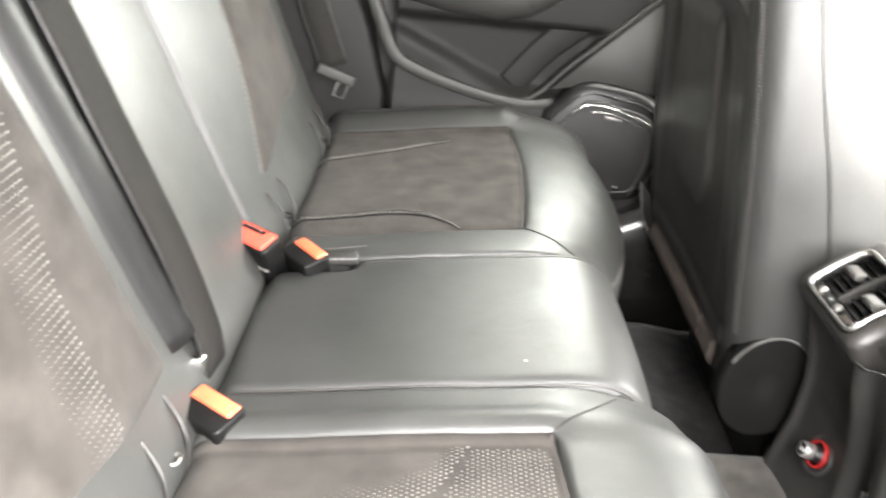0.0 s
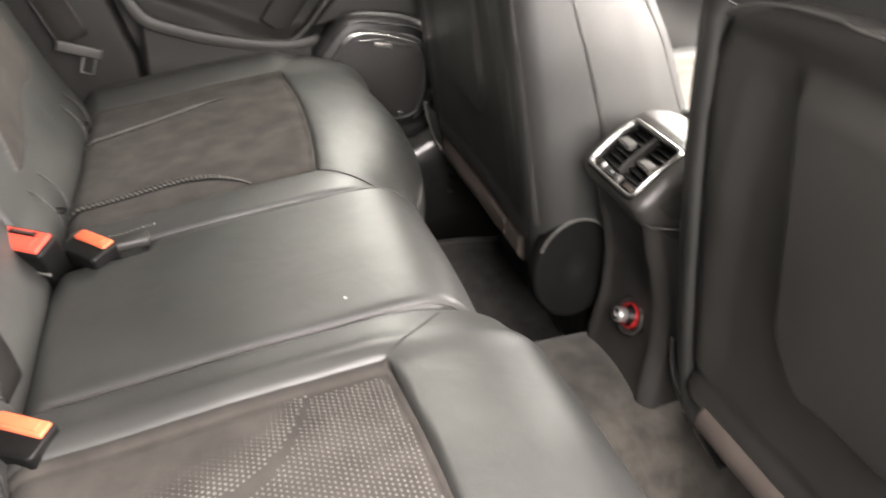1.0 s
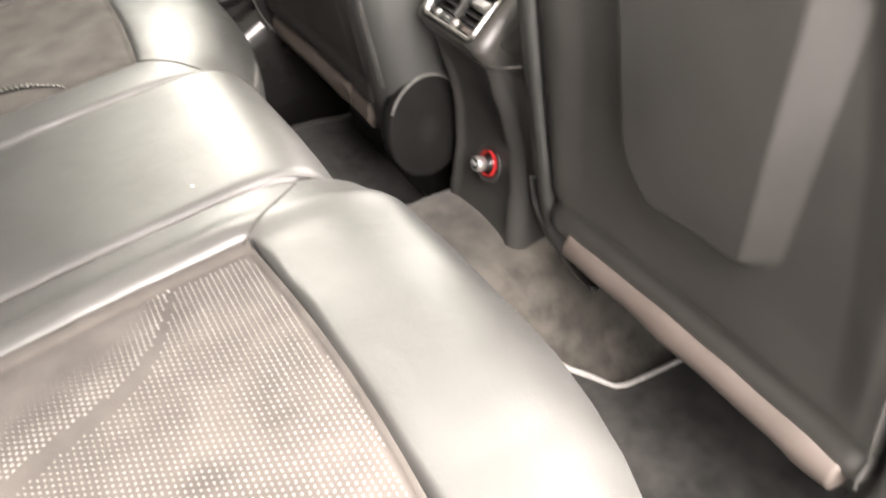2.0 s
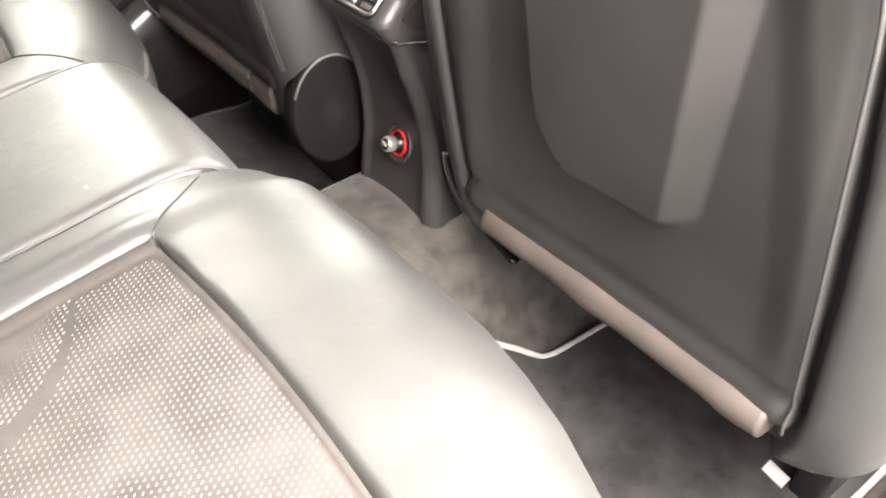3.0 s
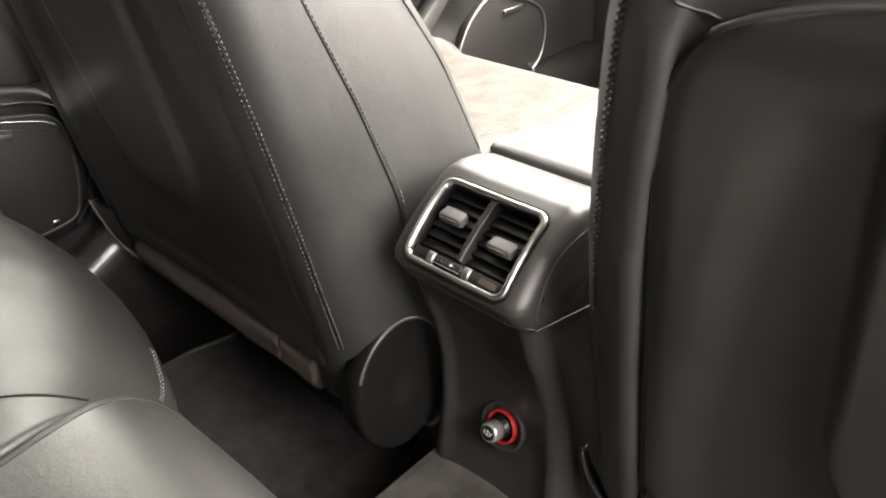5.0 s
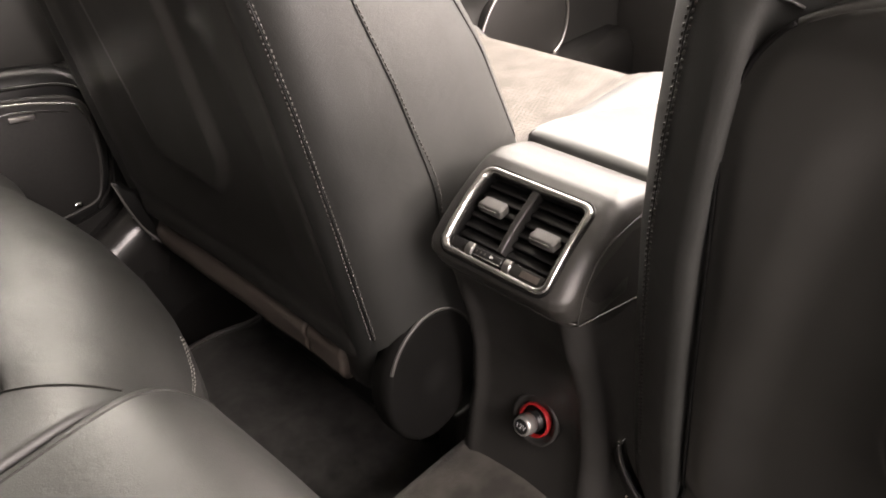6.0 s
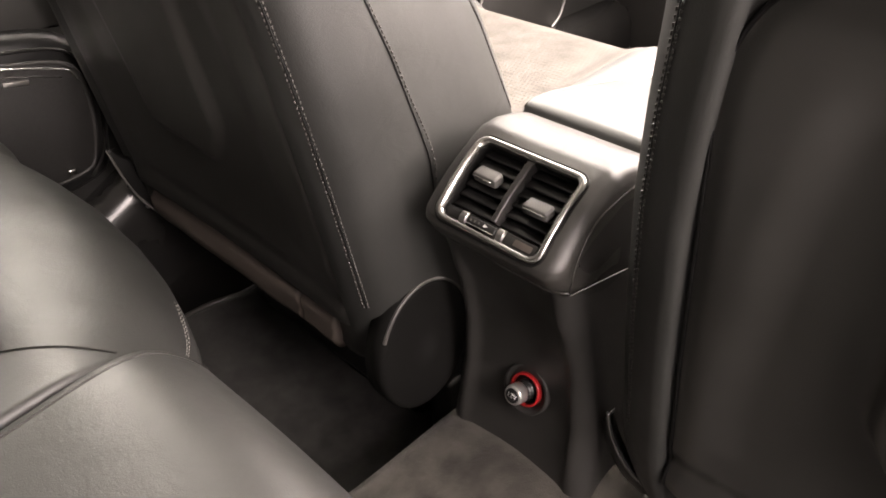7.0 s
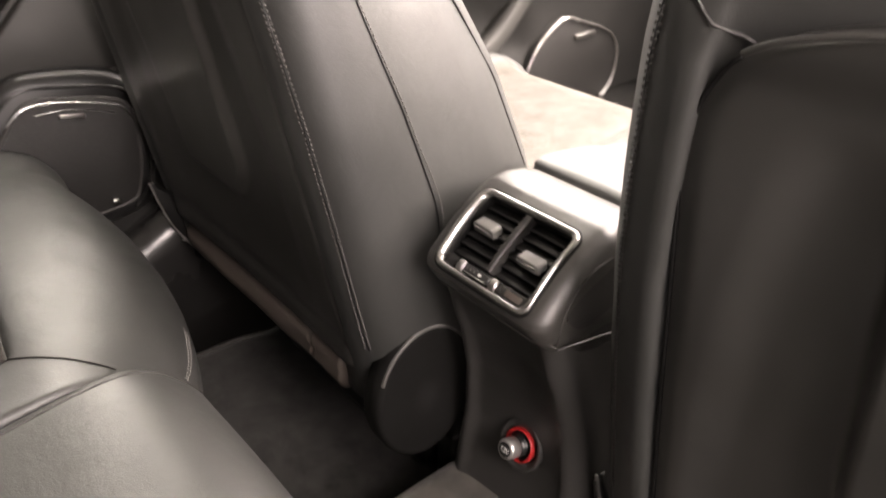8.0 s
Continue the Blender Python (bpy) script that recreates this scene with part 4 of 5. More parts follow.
    for a in (-0.0255, 0.0128):
        # bright curved stops either side of the wheel
        rows = [[m @ Vector((a + k, 0.0102 + 0.0050 * math.cos(t), 0.0036 * math.sin(t) + 0.0002)) for t in [math.pi * i / 10 for i in range(11)]] for k in (-0.0030, -0.0026, 0.0026, 0.0030)]
        part("wheel_stop", loft(rows), STEEL, vent, "bright curved stop")
    part("thumbwheel_trim", box(-0.0200, 0.0075, 0.0062, 0.0071, 0.0020, 0.0040, 0.0003, m=m), CHROME, wheel)
    part("label", box(0.0255, 0.0425, 0.0072, 0.0125, -0.001, 0.0008, 0.0002, m=m), PLASTIC_TAN, vent, "pale worn strip")

    # lower panel, hollowed round the socket and flared at the foot
    def xr(z):
        return lerp_table(z, [(0.10, 0.262), (0.15, 0.266), (0.19, 0.274), (0.24, 0.281), (0.30, 0.279), (0.35, 0.268), (0.39, 0.252), (0.405, 0.246)])

    def hwz(z):
        return lerp_table(z, [(0.10, 0.092), (0.15, 0.088), (0.24, 0.082), (0.30, 0.077), (0.36, 0.0712), (0.405, 0.0705)])

    def low(z, u):
        w = hwz(z)
        a = abs(u)
        if a < 0.7:
            y = w * (a / 0.7) * 0.78
            x = xr(z) + 0.006 * (1 - (a / 0.7) ** 2)
        elif a < 0.85:
            k = (a - 0.7) / 0.15 * math.pi / 2
            y = w * (0.78 + 0.22 * math.sin(k))
            x = xr(z) + 0.22 * w * (1 - math.cos(k))
        else:
            y, x = w - 0.006 * step01(0.85, 0.88, a), xr(z) + 0.22 * w + (a - 0.85) * 0.7
        x -= 0.006 * math.exp(-((a - 0.70) / 0.07) ** 2) * step01(0.13, 0.2, z) * (1 - step01(0.36, 0.40, z))
        return (x, math.copysign(y, u), z)
    part("lower_panel", grid(low, spread(0.10, 0.405, 40), spread(-1, 1, 60)), PLASTIC, con, "matt black lower console panel")
    def side(k, v):
        """Console cheeks: from the cap's arched edge down to the tunnel."""
        x = 0.243 + 0.117 * k
        top = lerp_table(x, [(0.243, 0.400), (0.247, 0.415), (0.256, 0.443), (0.28, 0.465), (0.326, 0.473), (0.36, 0.471)])
        bot = 0.10
        z = top + (bot - top) * v
        lo = hwz(min(z, 0.405)) - 0.008 * step01(0.40, 0.36, z) - 0.002
        y = 0.0705 if z > 0.405 else lo
        x = max(x, xr(min(z, 0.405)) + 0.012)
        return x, y, z
    for sg in (-1, 1):
        part("side_cheek", grid(lambda k, v: (side(k, v)[0], sg * side(k, v)[1], side(k, v)[2]), spread(0, 1, 24), spread(0, 1, 30)), PLASTIC, con, "matt black side cheek")
        arc = even([(0.247, 0.413), (0.256, 0.443), (0.28, 0.465), (0.326, 0.473), (0.352, 0.472)], 24)
        part("joint", tube([(x, sg * 0.0712, z) for x, z in arc], 0.0009, 6), PIPE, con)
        part("joint", tube([(x, sg * 0.0722, 0.4125 - 0.22 * (x - 0.24)) for x in spread(0.247, 0.36, 8)], 0.0008, 6), PIPE, con)
    part("joint", tube([(0.2385 + 0.5 * max(0, abs(y) - 0.055), y, 0.4125) for y in spread(-0.0715, 0.0715, 30)], 0.0009, 6), PIPE, con)
    part("body", box(0.36, 1.15, -0.069, 0.069, 0.10, 0.40, 0.006), PLASTIC, con)

    # power socket
    ms = Matrix.Translation((0.2800, -0.006, 0.243)) @ pose(0, 0, 0, 0, -72, 0)
    part("recess_ring", lathe([(0.0255, -0.006), (0.0255, 0.0005), (0.0235, 0.0015), (0.0215, -0.0015), (0.0180, -0.0035)], ms, 40), PLASTIC, con, "dished black ring round the socket")
    sock = part("socket", lathe([(0.0142, -0.004), (0.0170, -0.004), (0.0170, 0.0014), (0.0165, 0.0026), (0.0154, 0.0030), (0.0146, 0.0022), (0.0142, 0.0), (0.0142, -0.0039)], ms), RED, con, "red power socket ring")
    part("well", lathe([(0.0, -0.003), (0.0144, -0.003), (0.0144, -0.001), (0.0, -0.001)], ms, 24), BLACK_MATT, sock, "dark well")
    part("neck", lathe([(0.0105, -0.002), (0.0105, 0.002), (0.0092, 0.0026), (0.0092, 0.0034), (0.0105, 0.0040), (0.0105, 0.0054), (0.0090, 0.0060), (0.0090, 0.0068), (0.0098, 0.0074), (0.0092, 0.009)], ms, 28), PLASTIC_BLACK, sock)
    part("knob", lathe([(0.0085, 0.0075), (0.0099, 0.0088), (0.0102, 0.0140), (0.0098, 0.0188), (0.0090, 0.0206), (0.0076, 0.0209)], ms, 32), KNOB, sock, "chrome socket plug")
    part("face", lathe([(0.0074, 0.0195), (0.0074, 0.0209), (0.0069, 0.0212)], ms, 24), PLASTIC_BLACK, sock)

    # lettering on the plug
    cu = bpy.data.curves.new("letters", "FONT")
    cu.body = "12V"
    cu.size = 0.0072
    cu.align_x, cu.align_y = "CENTER", "CENTER"
    cu.extrude = 0.0001
    tmp = bpy.data.objects.new("letters", cu)
    scene.collection.objects.link(tmp)
    bpy.context.view_layer.update()
    me = bpy.data.meshes.new_from_object(tmp.evaluated_get(bpy.context.evaluated_depsgraph_get()))
    bpy.data.objects.remove(tmp)
    bm = bmesh.new()
    bm.from_mesh(me)
    bm.transform(ms @ Matrix(((0, 1, 0, 0), (-1, 0, 0, 0), (0, 0, 1, 0.0214), (0, 0, 0, 1))))
    part("letters", bm, WHITE, sock, "white lettering", smooth=False)

    lid = thing("armrest", "padded leather armrest lid on the console", "armrest")
    sh = Sheet([(0.3575, 0.445), (0.3570, 0.468), (0.3585, 0.4795), (0.367, 0.4845), (0.41, 0.4800), (0.482, 0.4635), (0.578, 0.4365), (0.62, 0.402), (0.63, 0.36)],
               lambda s, y: -dome(0.073 - abs(y), 0.006) + 0.0015 * (1 - (y / 0.073) ** 2))
    part("lid", shell(lambda s, y: sh.at(s, y), lambda s, y: sh.at(s, y, -0.03), spread(0, 1, 60), spread(-0.073, 0.073, 40, 0.8)), LEATHER, lid, "padded grained leather lid")
    part("hinge_strip", box(0.3535, 0.3565, -0.066, 0.066, 0.44, 0.472, 0.001), PLASTIC_BLACK, lid, "black hinge strip")
    q = [(s, 0.070) for s in spread(0.10, 0.9, 6)]
    part("piping", tube(sh.line(q, 40, 0.0002)[0], 0.0011, 6), PLASTIC_GREY, lid, "pale edge piping")
    return con


make_console()


# ---- doors and side trims ----
def prism(poly, y0, y1, bev=0.004):
    """A plate in the plane of the door: a polygon in x and z between y0 (towards the car's middle) and y1."""
    bm = bmesh.new()
    c = np.mean(poly, axis=0)
    rings = []
    for y, k in ((y1, 0.0), (y0 + bev, 0.0), (y0 + bev * 0.3, bev * 0.7), (y0, bev * 1.6)):
        r = []
        for p in poly:
            d = np.array(p) - c
            ln = np.linalg.norm(d)
            q = np.array(p) - d / ln * k
            r.append((q[0], y, q[1]))
        rings.append(r)
    bm.free()
    return loft(rings)


def band(path, w, y0, y1):
    """A flat strip along a path in x and z."""
    q = even(path, 40)
    rings = []
    for i, (x, z) in enumerate(q):
        a, b = q[max(i - 1, 0)], q[min(i + 1, len(q) - 1)]
        t = Vector((b[0] - a[0], 0, b[1] - a[1])).normalized()
        n = Vector((-t.z, 0, t.x)) * w / 2
        c = Vector((x, 0, z))
        rings.append([(c - n) + Vector((0, y1, 0)), (c - n) + Vector((0, y0 + 0.002, 0)), (c - n * 0.8) + Vector((0, y0, 0)),
                      (c + n * 0.8) + Vector((0, y0, 0)), (c + n) + Vector((0, y0 + 0.002, 0)), (c + n) + Vector((0, y1, 0))])
    return loft(rings)


def speaker(parent, poly, y, label):
    g = part("speaker_grille", prism(poly, y - 0.004, y + 0.02, 0.002), GRILLE, parent, label)
    return g


def make_rear_door():
    door = thing("rear_door", "closed dark grey rear door trim with a loudspeaker", "car door")

    def skin(x, z):
        arm = 0.0
        low = 0.022 * (1 - step01(0.40, 0.47, z - 0.03 * step01(0.0, 0.1, x)))
        # open pocket between the strip and the loudspeaker
        inside = step01(0.43, 0.455, z - 0.45 * max(0.0, -0.08 - x)) * step01(-0.33, -0.27, x) * (1 - step01(0.0, 0.03, x - 0.5 * (z - 0.43)))
        pocket = 0.022 * inside * (1 - step01(0.55, 0.57, z))
        return (x, 0.690 - arm - low + pocket, z)
    part("door_panel", shell(skin, lambda x, z: (x, 0.745, z), spread(-0.292, 0.34, 90), spread(0.16, 0.74, 84)), DOORSKIN, door, "dark grey door trim")
    part("trim_strip", band([(-0.345, 0.62), (-0.318, 0.555), (-0.288, 0.492), (-0.245, 0.468), (-0.181, 0.447), (-0.110, 0.431), (-0.045, 0.424), (0.005, 0.432)], 0.020, 0.672, 0.70), DOOR_LIGHT, door, "light grey trim strip")
    part("trim_strip", band([(-0.06, 0.424), (-0.02, 0.45), (0.02, 0.495), (0.07, 0.543), (0.154, 0.625), (0.20, 0.67)], 0.007, 0.6745, 0.70), DOOR_LIGHT, door, "light grey trim strip")
    part("kick_panel", prism([(-0.005, 0.455), (0.07, 0.534), (0.19, 0.65), (0.33, 0.66), (0.33, 0.44), (0.21, 0.46), (0.06, 0.470)], 0.676, 0.70, 0.004), DOOR_LIGHT, door, "mid grey door panel")
    part("pull_handle", band([(-0.075, 0.45), (-0.02, 0.52), (0.04, 0.575), (0.10, 0.64)], 0.05, 0.703, 0.718), DOORSKIN, door, "dark pull recess")

    def arm(x, v):
        zb = lerp_table(x, [(-0.33, 0.605), (-0.27, 0.585), (-0.20, 0.572), (-0.11, 0.565), (-0.06, 0.574), (-0.02, 0.597), (0.02, 0.632), (0.06, 0.68)])
        z = zb + (0.74 - zb) * v
        return (x, 0.700 - 0.048 * math.sqrt(max(0.0, 1 - (1 - min(v * 3.2, 1.0)) ** 2)) + 0.02 * v, z)
    rest = part("armrest_pad", shell(arm, lambda x, v: (x, 0.722, arm(x, v)[2]), spread(-0.33, 0.055, 50), [k * k for k in spread(0, 1, 24)]), DOOR_LIGHT, door, "padded grey door armrest")
    part("seam", tube([Vector(arm(x, v)) - Vector((0, 0.0005, 0)) for x, v in even([(-0.13, 0.75), (-0.10, 0.5), (-0.075, 0.3), (-0.055, 0.12)], 14)], 0.0013, 6), PLASTIC_BLACK, rest)
    hous = [(-0.01, 0.42), (0.045, 0.472), (0.10, 0.478), (0.185, 0.458), (0.215, 0.40), (0.205, 0.31), (0.175, 0.262), (0.02, 0.255), (-0.03, 0.33)]
    hs = [(p[0], p[1]) for p in even(hous + [hous[0]], 48)][:-1]
    h = part("speaker_housing", prism(hs, 0.652, 0.70, 0.012), PLASTIC_BLACK, door, "black loudspeaker housing")
    gr = [(0.02, 0.40), (0.062, 0.446), (0.11, 0.444), (0.178, 0.424), (0.190, 0.375), (0.178, 0.305), (0.150, 0.282), (0.03, 0.285), (0.005, 0.34)]
    gs = [(p[0], p[1]) for p in even(gr + [gr[0]], 60)][:-1]
    g = speaker(h, gs, 0.650, "black loudspeaker grille")
    part("grille_rim", tube([(x, 0.6475, z) for x, z in gs], 0.0032, 8, closed=True), PLASTIC, g)
    outer = [(p[0] * 1.0, p[1]) for p in even([(-0.002, 0.405), (0.052, 0.4595), (0.11, 0.4585), (0.183, 0.439), (0.204, 0.385), (0.193, 0.308), (0.165, 0.272)], 50)]
    part("grille_rim", tube([(x, 0.6505, z) for x, z in outer], 0.0024, 8), PLASTIC_GLOSS, g, "glossy outer bead")
    part("chrome_strip", tube([(x, 0.6445, z) for x, z in even([(0.035, 0.425), (0.062, 0.4435), (0.11, 0.4405), (0.172, 0.421), (0.183, 0.405)], 30)], 0.0016, 6), CHROME, g, "thin chrome strip")
    part("chrome_strip", tube([(x, 0.6445, z) for x, z in even([(0.07, 0.432), (0.11, 0.431), (0.166, 0.413)], 20)], 0.0011, 6), CHROME, g, "thin chrome strip")
    part("badge", box(0.098, 0.128, 0.643, 0.647, 0.418, 0.425, 0.001, m=Matrix.Translation((0.113, 0, 0.42)) @ pose(0, 0, 0, 0, 10, 0) @ Matrix.Translation((-0.113, 0, -0.42))), STEEL, g, "small plain metal badge")
    part("chrome_tip", box(0.135, 0.146, 0.640, 0.647, 0.287, 0.296, 0.002), CHROME, g, "bright metal tip")
    return door


make_rear_door()


def make_front_door():
    door = thing("front_door", "closed dark front door trim with a loudspeaker grille", "car door")

    def skin(x, z):
        arm = 0.05 * step01(0.46, 0.52, z) * (1 - step01(0.60, 0.66, z))
        rib = 0.012 * math.sin((x * 0.6 + z) * 26) * step01(0.28, 0.34, z) * (1 - step01(0.95, 1.0, x))
        return (x, 0.70 - arm - rib, z)
    part("door_panel", shell(skin, lambda x, z: (x, 0.745, z), spread(0.36, 1.44, 80), spread(0.05, 0.74, 60)), DOORSKIN, door, "dark door trim with sweeping folds")
    gr = [(0.955, 0.285), (0.99, 0.335), (1.05, 0.372), (1.10, 0.362), (1.205, 0.315), (1.225, 0.25), (1.18, 0.185), (1.00, 0.17), (0.955, 0.22)]
    gs = [(p[0], p[1]) for p in even(gr + [gr[0]], 60)][:-1]
    g = speaker(door, gs, 0.69, "black loudspeaker grille")
    part("grille_rim", tube([(x, 0.684, z) for x, z in gs], 0.003, 8, closed=True), STEEL, g, "thin chrome rim")
    part("badge", box(1.09, 1.15, 0.681, 0.686, 0.325, 0.334, 0.001), STEEL, g, "small plain metal badge")
    part("trim_strip", band([(0.50, 0.30), (0.70, 0.31), (0.85, 0.35), (0.96, 0.46), (1.04, 0.62)], 0.03, 0.675, 0.71), DOOR_LIGHT, door, "grey sweeping trim strip")
    return door


make_front_door()

solid("trim_pillar", prism([(-0.62, 0.30), (-0.305, 0.30), (-0.305, 0.42), (-0.335, 0.53), (-0.375, 0.63), (-0.43, 0.80), (-0.62, 0.80)], 0.672, 0.74, 0.006), DOORSKIN,
      "dark grey side trim beside the rear seat", kind="structure")
solid("trim_sill", loft([[(x, 0.62, 0.0), (x, 0.625, 0.17 + k), (x, 0.64, 0.20 + k), (x, 0.67, 0.21 + k), (x, 0.72, 0.205 + k), (x, 0.74, 0.0)] for x, k in ((-0.5, 0.0), (0.05, 0.0), (0.12, 0.008), (0.17, 0.035), (0.22, 0.06), (0.28, 0.09), (0.40, 0.10), (0.9, -0.02), (1.4, -0.02))]),
      PLASTIC_GLOSS, "glossy black sill trim along the door", kind="structure")
solid("trim_sill_right", loft([[(x, -0.62, 0.0), (x, -0.625, 0.10), (x, -0.64, 0.118), (x, -0.69, 0.12), (x, -0.72, 0.11), (x, -0.74, -0.1)] for x in (-0.5, 0.0, 0.5, 1.3)]),
      PLASTIC_MID, "grey sill trim in the open doorway", kind="structure")


# ---- belts and buckles ----
def make_buckle(p, turn, tilt, roll, color, label, latch=False):
    b = thing("belt_buckle", label, "seat belt", "belt buckles")
    m = Matrix.Translation(p) @ pose(0, 0, 0, roll, tilt, turn) @ pose(0, 0, 0, 0, 0, 180 if latch else 0) @ Matrix.Scale(1.15 if latch else 0.92, 4)
    # housing that narrows towards its stalk
    rings = []
    for z, w, y0, y1 in ((-0.058, 0.020, -0.016, 0.008), (-0.055, 0.023, -0.020, 0.011), (-0.030, 0.0285, -0.025, 0.0135), (-0.006, 0.031, -0.026, 0.014), (-0.002, 0.0305, -0.0255, 0.0135), (-0.001, 0.029, -0.024, 0.012)):
        r = 0.006
        y0 = max(y0, -0.0145) if latch else y0
        ring = []
        for cx, cy, a0 in ((w - r, y1 - r, 0), (-w + r, y1 - r, 90), (-w + r, y0 + r, 180), (w - r, y0 + r, 270)):
            ring += [m @ Vector((cx + r * math.cos(radians(a0 + 18 * k)), cy + r * math.sin(radians(a0 + 18 * k)), z)) for k in range(6)]
        rings.append(ring)
    part("housing", loft(rings), BLACK_MATT, b, "black plastic housing")
    button = part("button", box(-0.027, 0.027, -0.0125 if latch else -0.0050, 0.0120, -0.004, 0.0022, 0.0024, m=m), color, b, "orange-red release button")
    part("press_face", box(-0.019, 0.019, -0.003 if latch else -0.0010, 0.0088, 0.0018, 0.0030, 0.0006, m=m), color, button, "slightly raised press face")
    if latch:
        part("slot_plate", box(-0.015, 0.015, -0.0095, -0.0045, 0.0016, 0.0028, 0.0004, m=m), BLACK_MATT, b, "dark tongue slot")
        part("tongue", box(-0.011, 0.011, -0.0082, -0.0062, 0.0020, 0.0042, 0.0004, m=m), STEEL, b, "bare metal in the slot")
        part("edge_frame", box(-0.0285, 0.0285, 0.0120, 0.0152, -0.030, -0.0272, 0.0008, m=m), PLASTIC_GREY, b, "pale lower edge")
    return b


make_buckle((-0.408, 0.104, 0.404), -34, 0, 20, RED_ORANGE, "upright red-buttoned belt buckle beside the rear backrest", True)
lying = make_buckle((-0.341, 0.115, 0.386), -47, 0, 10, ORANGE, "orange-buttoned belt buckle lying on the rear cushion")
part("stalk", box(-0.030, 0.022, -0.011, 0.011, -0.006, 0.007, 0.004, m=Matrix.Translation((-0.302, 0.116, 0.377)) @ pose(0, 0, 0, 0, 0, 12)), LEATHER_DARK, lying, "grey covered belt stalk")
make_buckle((-0.374, -0.176, 0.380), -33, 0, 12, ORANGE, "orange-buttoned belt buckle lying between two rear cushions")


def strap(name, path, w, side, mat, label, category="seat belt"):
    t = thing(name, label, category, "seat belts")
    q = even(path, 40)
    sd = Vector(side).normalized()
    rings = []
    for i, c in enumerate(q):
        a, b = Vector(q[max(i - 1, 0)]), Vector(q[min(i + 1, len(q) - 1)])
        d = (b - a).normalized()
        s = (sd - d * sd.dot(d)).normalized()
        n = s.cross(d)
        pts = []
        for k, h in ((-1, 0.0), (-0.93, 0.0014), (-0.5, -0.0030), (-0.1, 0.0050), (0.4, -0.0022), (0.80, 0.0036), (1, 0.0), (0.93, -0.0030), (-0.93, -0.0030)):
            pts.append(Vector(c) + s * (k * w / 2) + n * h)
        rings.append(pts)
    web = part("webbing", loft(rings), mat, t, "woven belt webbing")
    for k in (0, 6):
        part("selvedge", tube([r[k] for r in rings], 0.0014, 6), PLASTIC_BLACK, web, "dark woven selvedge")
    part("rib", tube([r[3] for r in rings], 0.0008, 6), mat, web)
    return t


strap("seat_belt", [(-0.590, -0.080, 0.86), (-0.520, -0.082, 0.70), (-0.475, -0.085, 0.59), (-0.430, -0.088, 0.48), (-0.402, -0.094, 0.40), (-0.394, -0.100, 0.362)], 0.054, (0, 1, 0), BELT, "grey webbing belt lying down the centre rear backrest")
lb = strap("seat_belt", [(-0.52, 0.655, 0.90), (-0.47, 0.650, 0.70), (-0.425, 0.645, 0.56), (-0.39, 0.640, 0.47)], 0.046, (1, 0.15, 0), BELT, "grey webbing belt hanging beside the side trim")
mt = Matrix.Translation((-0.386, 0.634, 0.455)) @ pose(0, 0, 0, 0, 20, 8)
tong = part("tongue_grip", box(-0.034, 0.034, -0.004, 0.004, -0.008, 0.010, 0.003, m=mt), DOOR_LIGHT, lb, "grey plastic belt tongue")
part("tongue_plate", tube([mt @ Vector(p) for p in ((0.008, 0, -0.006), (0.008, 0, -0.034), (0.026, 0, -0.034), (0.026, 0, -0.006))], 0.0026, 8, flat=0.5), PLASTIC_GREY, tong)


# ---- child-seat anchors ----
def make_anchor(y, label, size=0.011, metal=None):
    a = thing("child_seat_anchor", label, "anchor", "child-seat anchors")
    for k in (0.0, -0.055):
        q = [(-0.432, y + k, 0.418), (-0.404, y + k - 0.010, 0.396), (-0.386, y + k - 0.022, 0.372), (-0.384, y + k - 0.028, 0.338)]
        part("flap", tube(even(q, 14), size * 0.2, 10), LEATHER_DARK, a, "folded leather flap")
    part("loop", tube(even([(-0.398, y - 0.040, 0.369), (-0.3865, y - 0.040, 0.367), (-0.3865, y - 0.051, 0.367), (-0.398, y - 0.051, 0.369)], 14), 0.0018, 8), metal or STEEL, a, "bare metal loop")
    return a


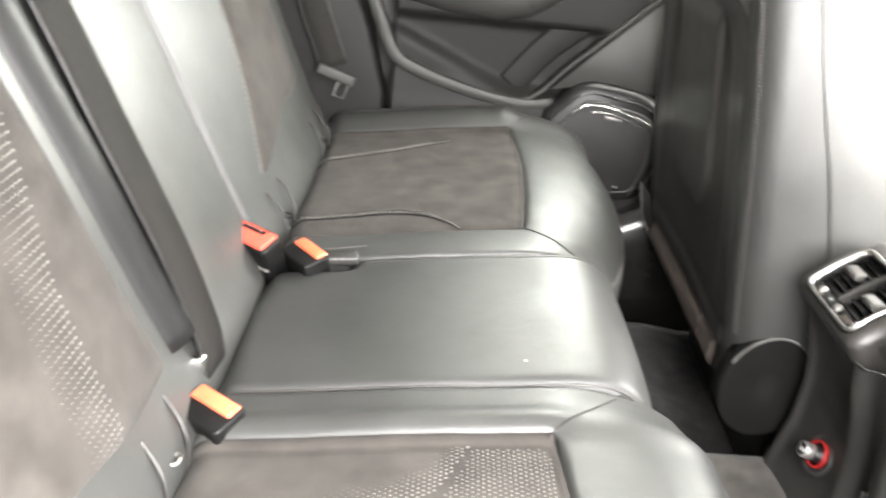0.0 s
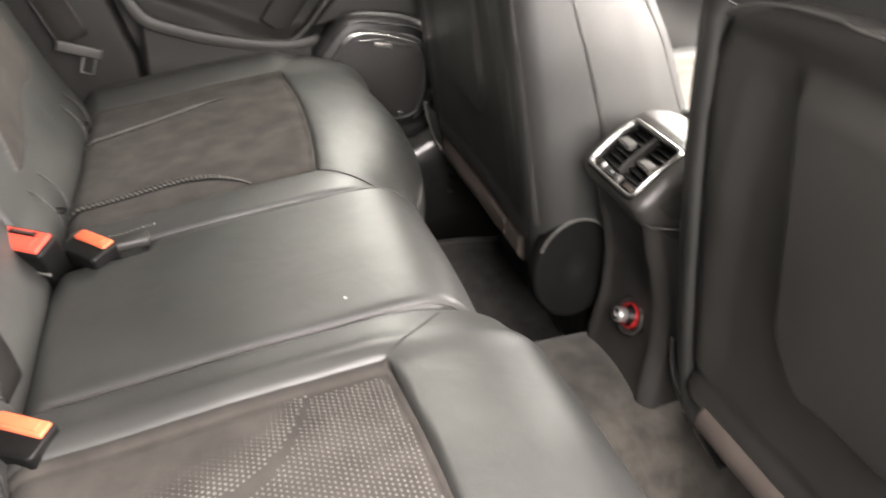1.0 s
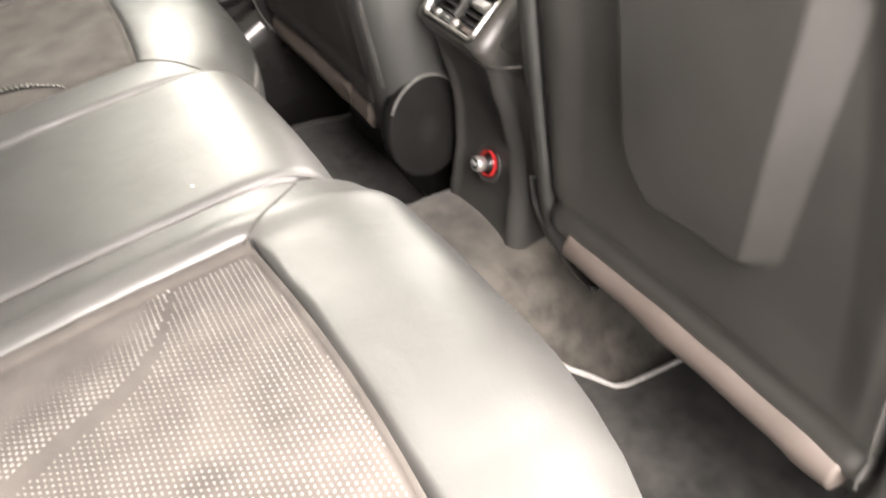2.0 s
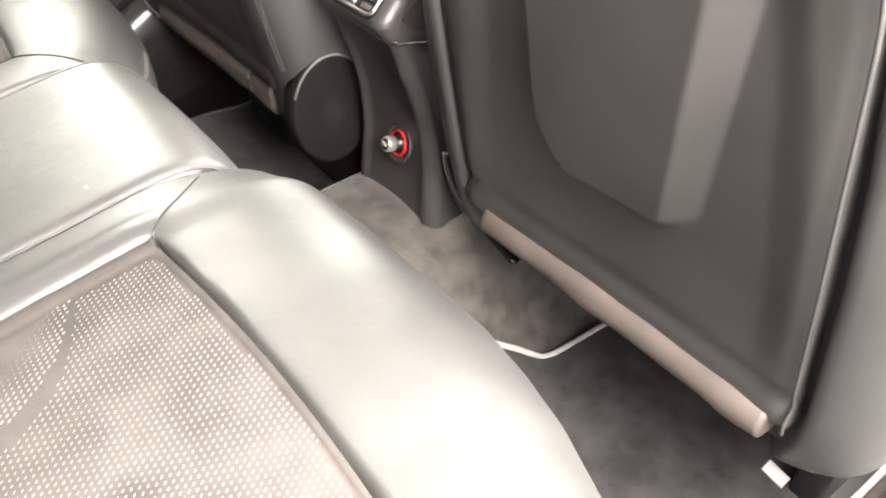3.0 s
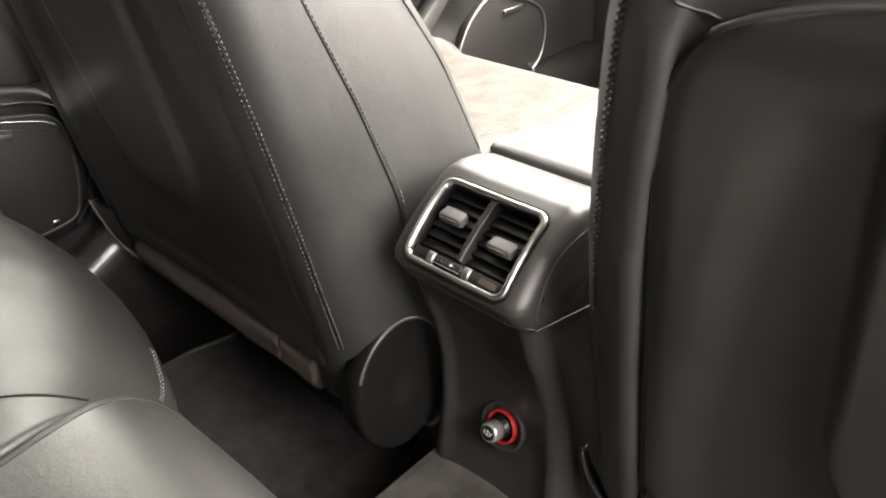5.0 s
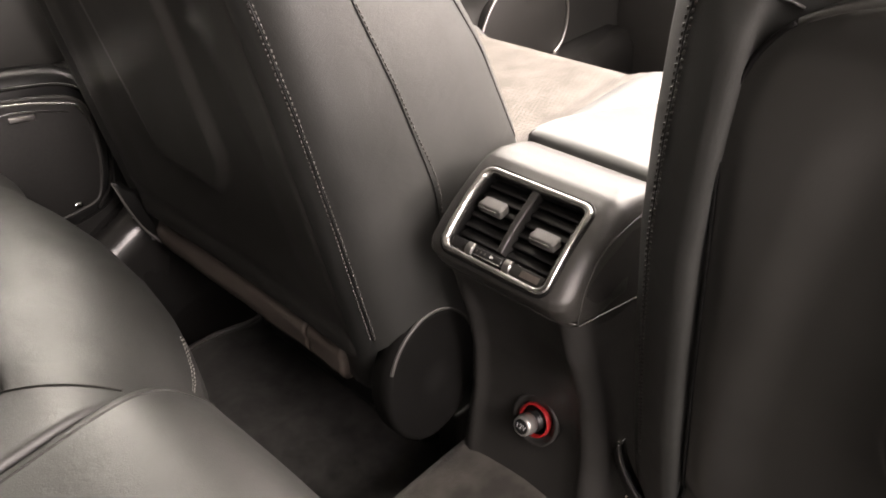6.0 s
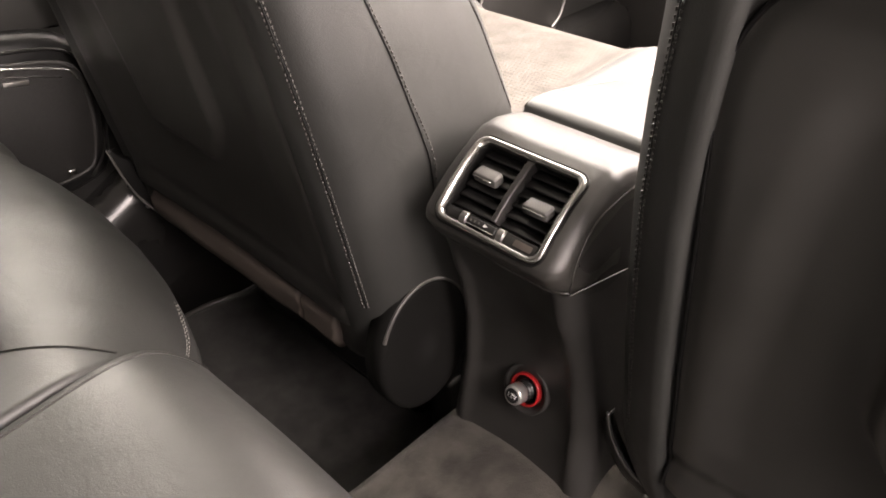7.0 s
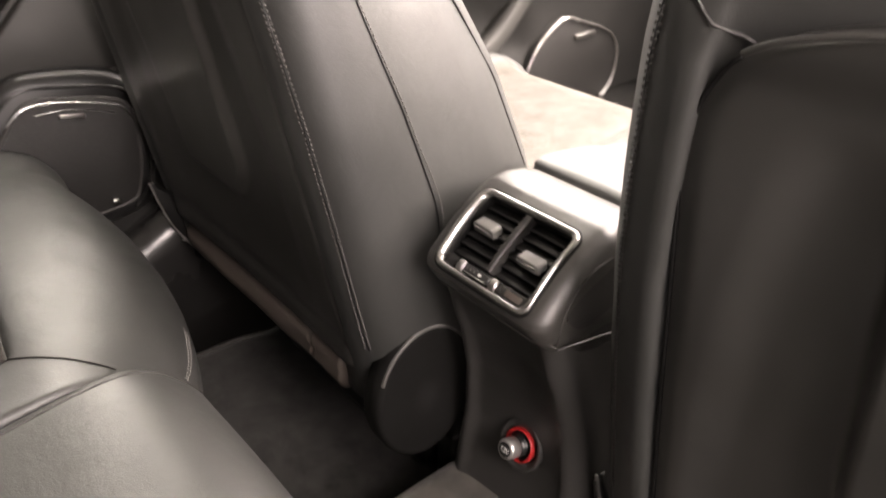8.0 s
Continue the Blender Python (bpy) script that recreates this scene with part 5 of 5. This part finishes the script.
make_anchor(-0.190, "metal loop between leather flaps beside the belt buckle")
make_anchor(0.285, "dark metal loop between leather flaps at the seat crease", 0.008, PLASTIC_MATT)
make_anchor(0.585, "dark metal loop between leather flaps at the outer seat crease", 0.008, PLASTIC_MATT)
lug = thing("belt_anchor", "small bright metal belt anchor at the seat crease", "anchor")
part("plate", box(-0.409, -0.395, -0.130, -0.118, 0.366, 0.392, 0.003), CHROME, lug, "bright metal plate")
part("boot", tube(even([(-0.440, -0.085, 0.405), (-0.418, -0.098, 0.392), (-0.404, -0.115, 0.372)], 10), 0.011, 10), PLASTIC_BLACK, lug, "black plastic boot")


# ---- floor mats ----
def make_mat(near, far, z, label, edge):
    """A mat between two edge lines, each y over x, that climbs the tunnel's flank where it reaches it."""
    t = thing("floor_mat", label, "floor mat", "floor mats")
    x0, x1 = near[0][0], near[-1][0]

    def lie(x, v, h):
        a, b = lerp_table(x, near), lerp_table(x, far)
        y = a + (b - a) * v
        return (x, y, max(z, tunnel_z(y) + 0.006) + h + 0.0006 * noise.noise((x * 40, y * 40, z)))
    xs = sorted(set(spread(x0, x1, 60) + [p[0] for p in near]))
    vs = [k ** 1.5 for k in spread(0, 1, 50)]
    part("mat_body", shell(lambda x, v: lie(x, v, 0.006), lambda x, v: lie(x, v, 0.0), xs, vs), MAT_CARPET, t, "dark tufted pile")
    ring = [lie(x, 0, 0.006) for x in xs] + [lie(x1, v, 0.006) for v in vs[1:-1]] + [lie(x, 1, 0.006) for x in reversed(xs)] + [lie(x0, v, 0.006) for v in reversed(vs[1:-1])]
    part("binding", tube(ring, 0.0040, 8, closed=True), edge, t, "sewn edge binding")
    return t


make_mat([(-0.05, -0.166), (0.18, -0.172), (0.235, -0.182), (0.262, -0.195), (0.294, -0.219), (0.322, -0.242), (0.334, -0.247), (0.350, -0.2485), (0.428, -0.252), (0.60, -0.255)],
         [(-0.05, -0.60), (0.60, -0.60)], 0.012, "dark carpet floor mat with pale edge binding", BINDING)
# the footwell's shade is put into this mat's darker binding colour
make_mat([(-0.05, 0.165), (0.60, 0.165)], [(-0.05, 0.615), (0.26, 0.615), (0.31, 0.60), (0.60, 0.60)], 0.008, "dark carpet floor mat, its binding darkened for the footwell's shade", PIPE)
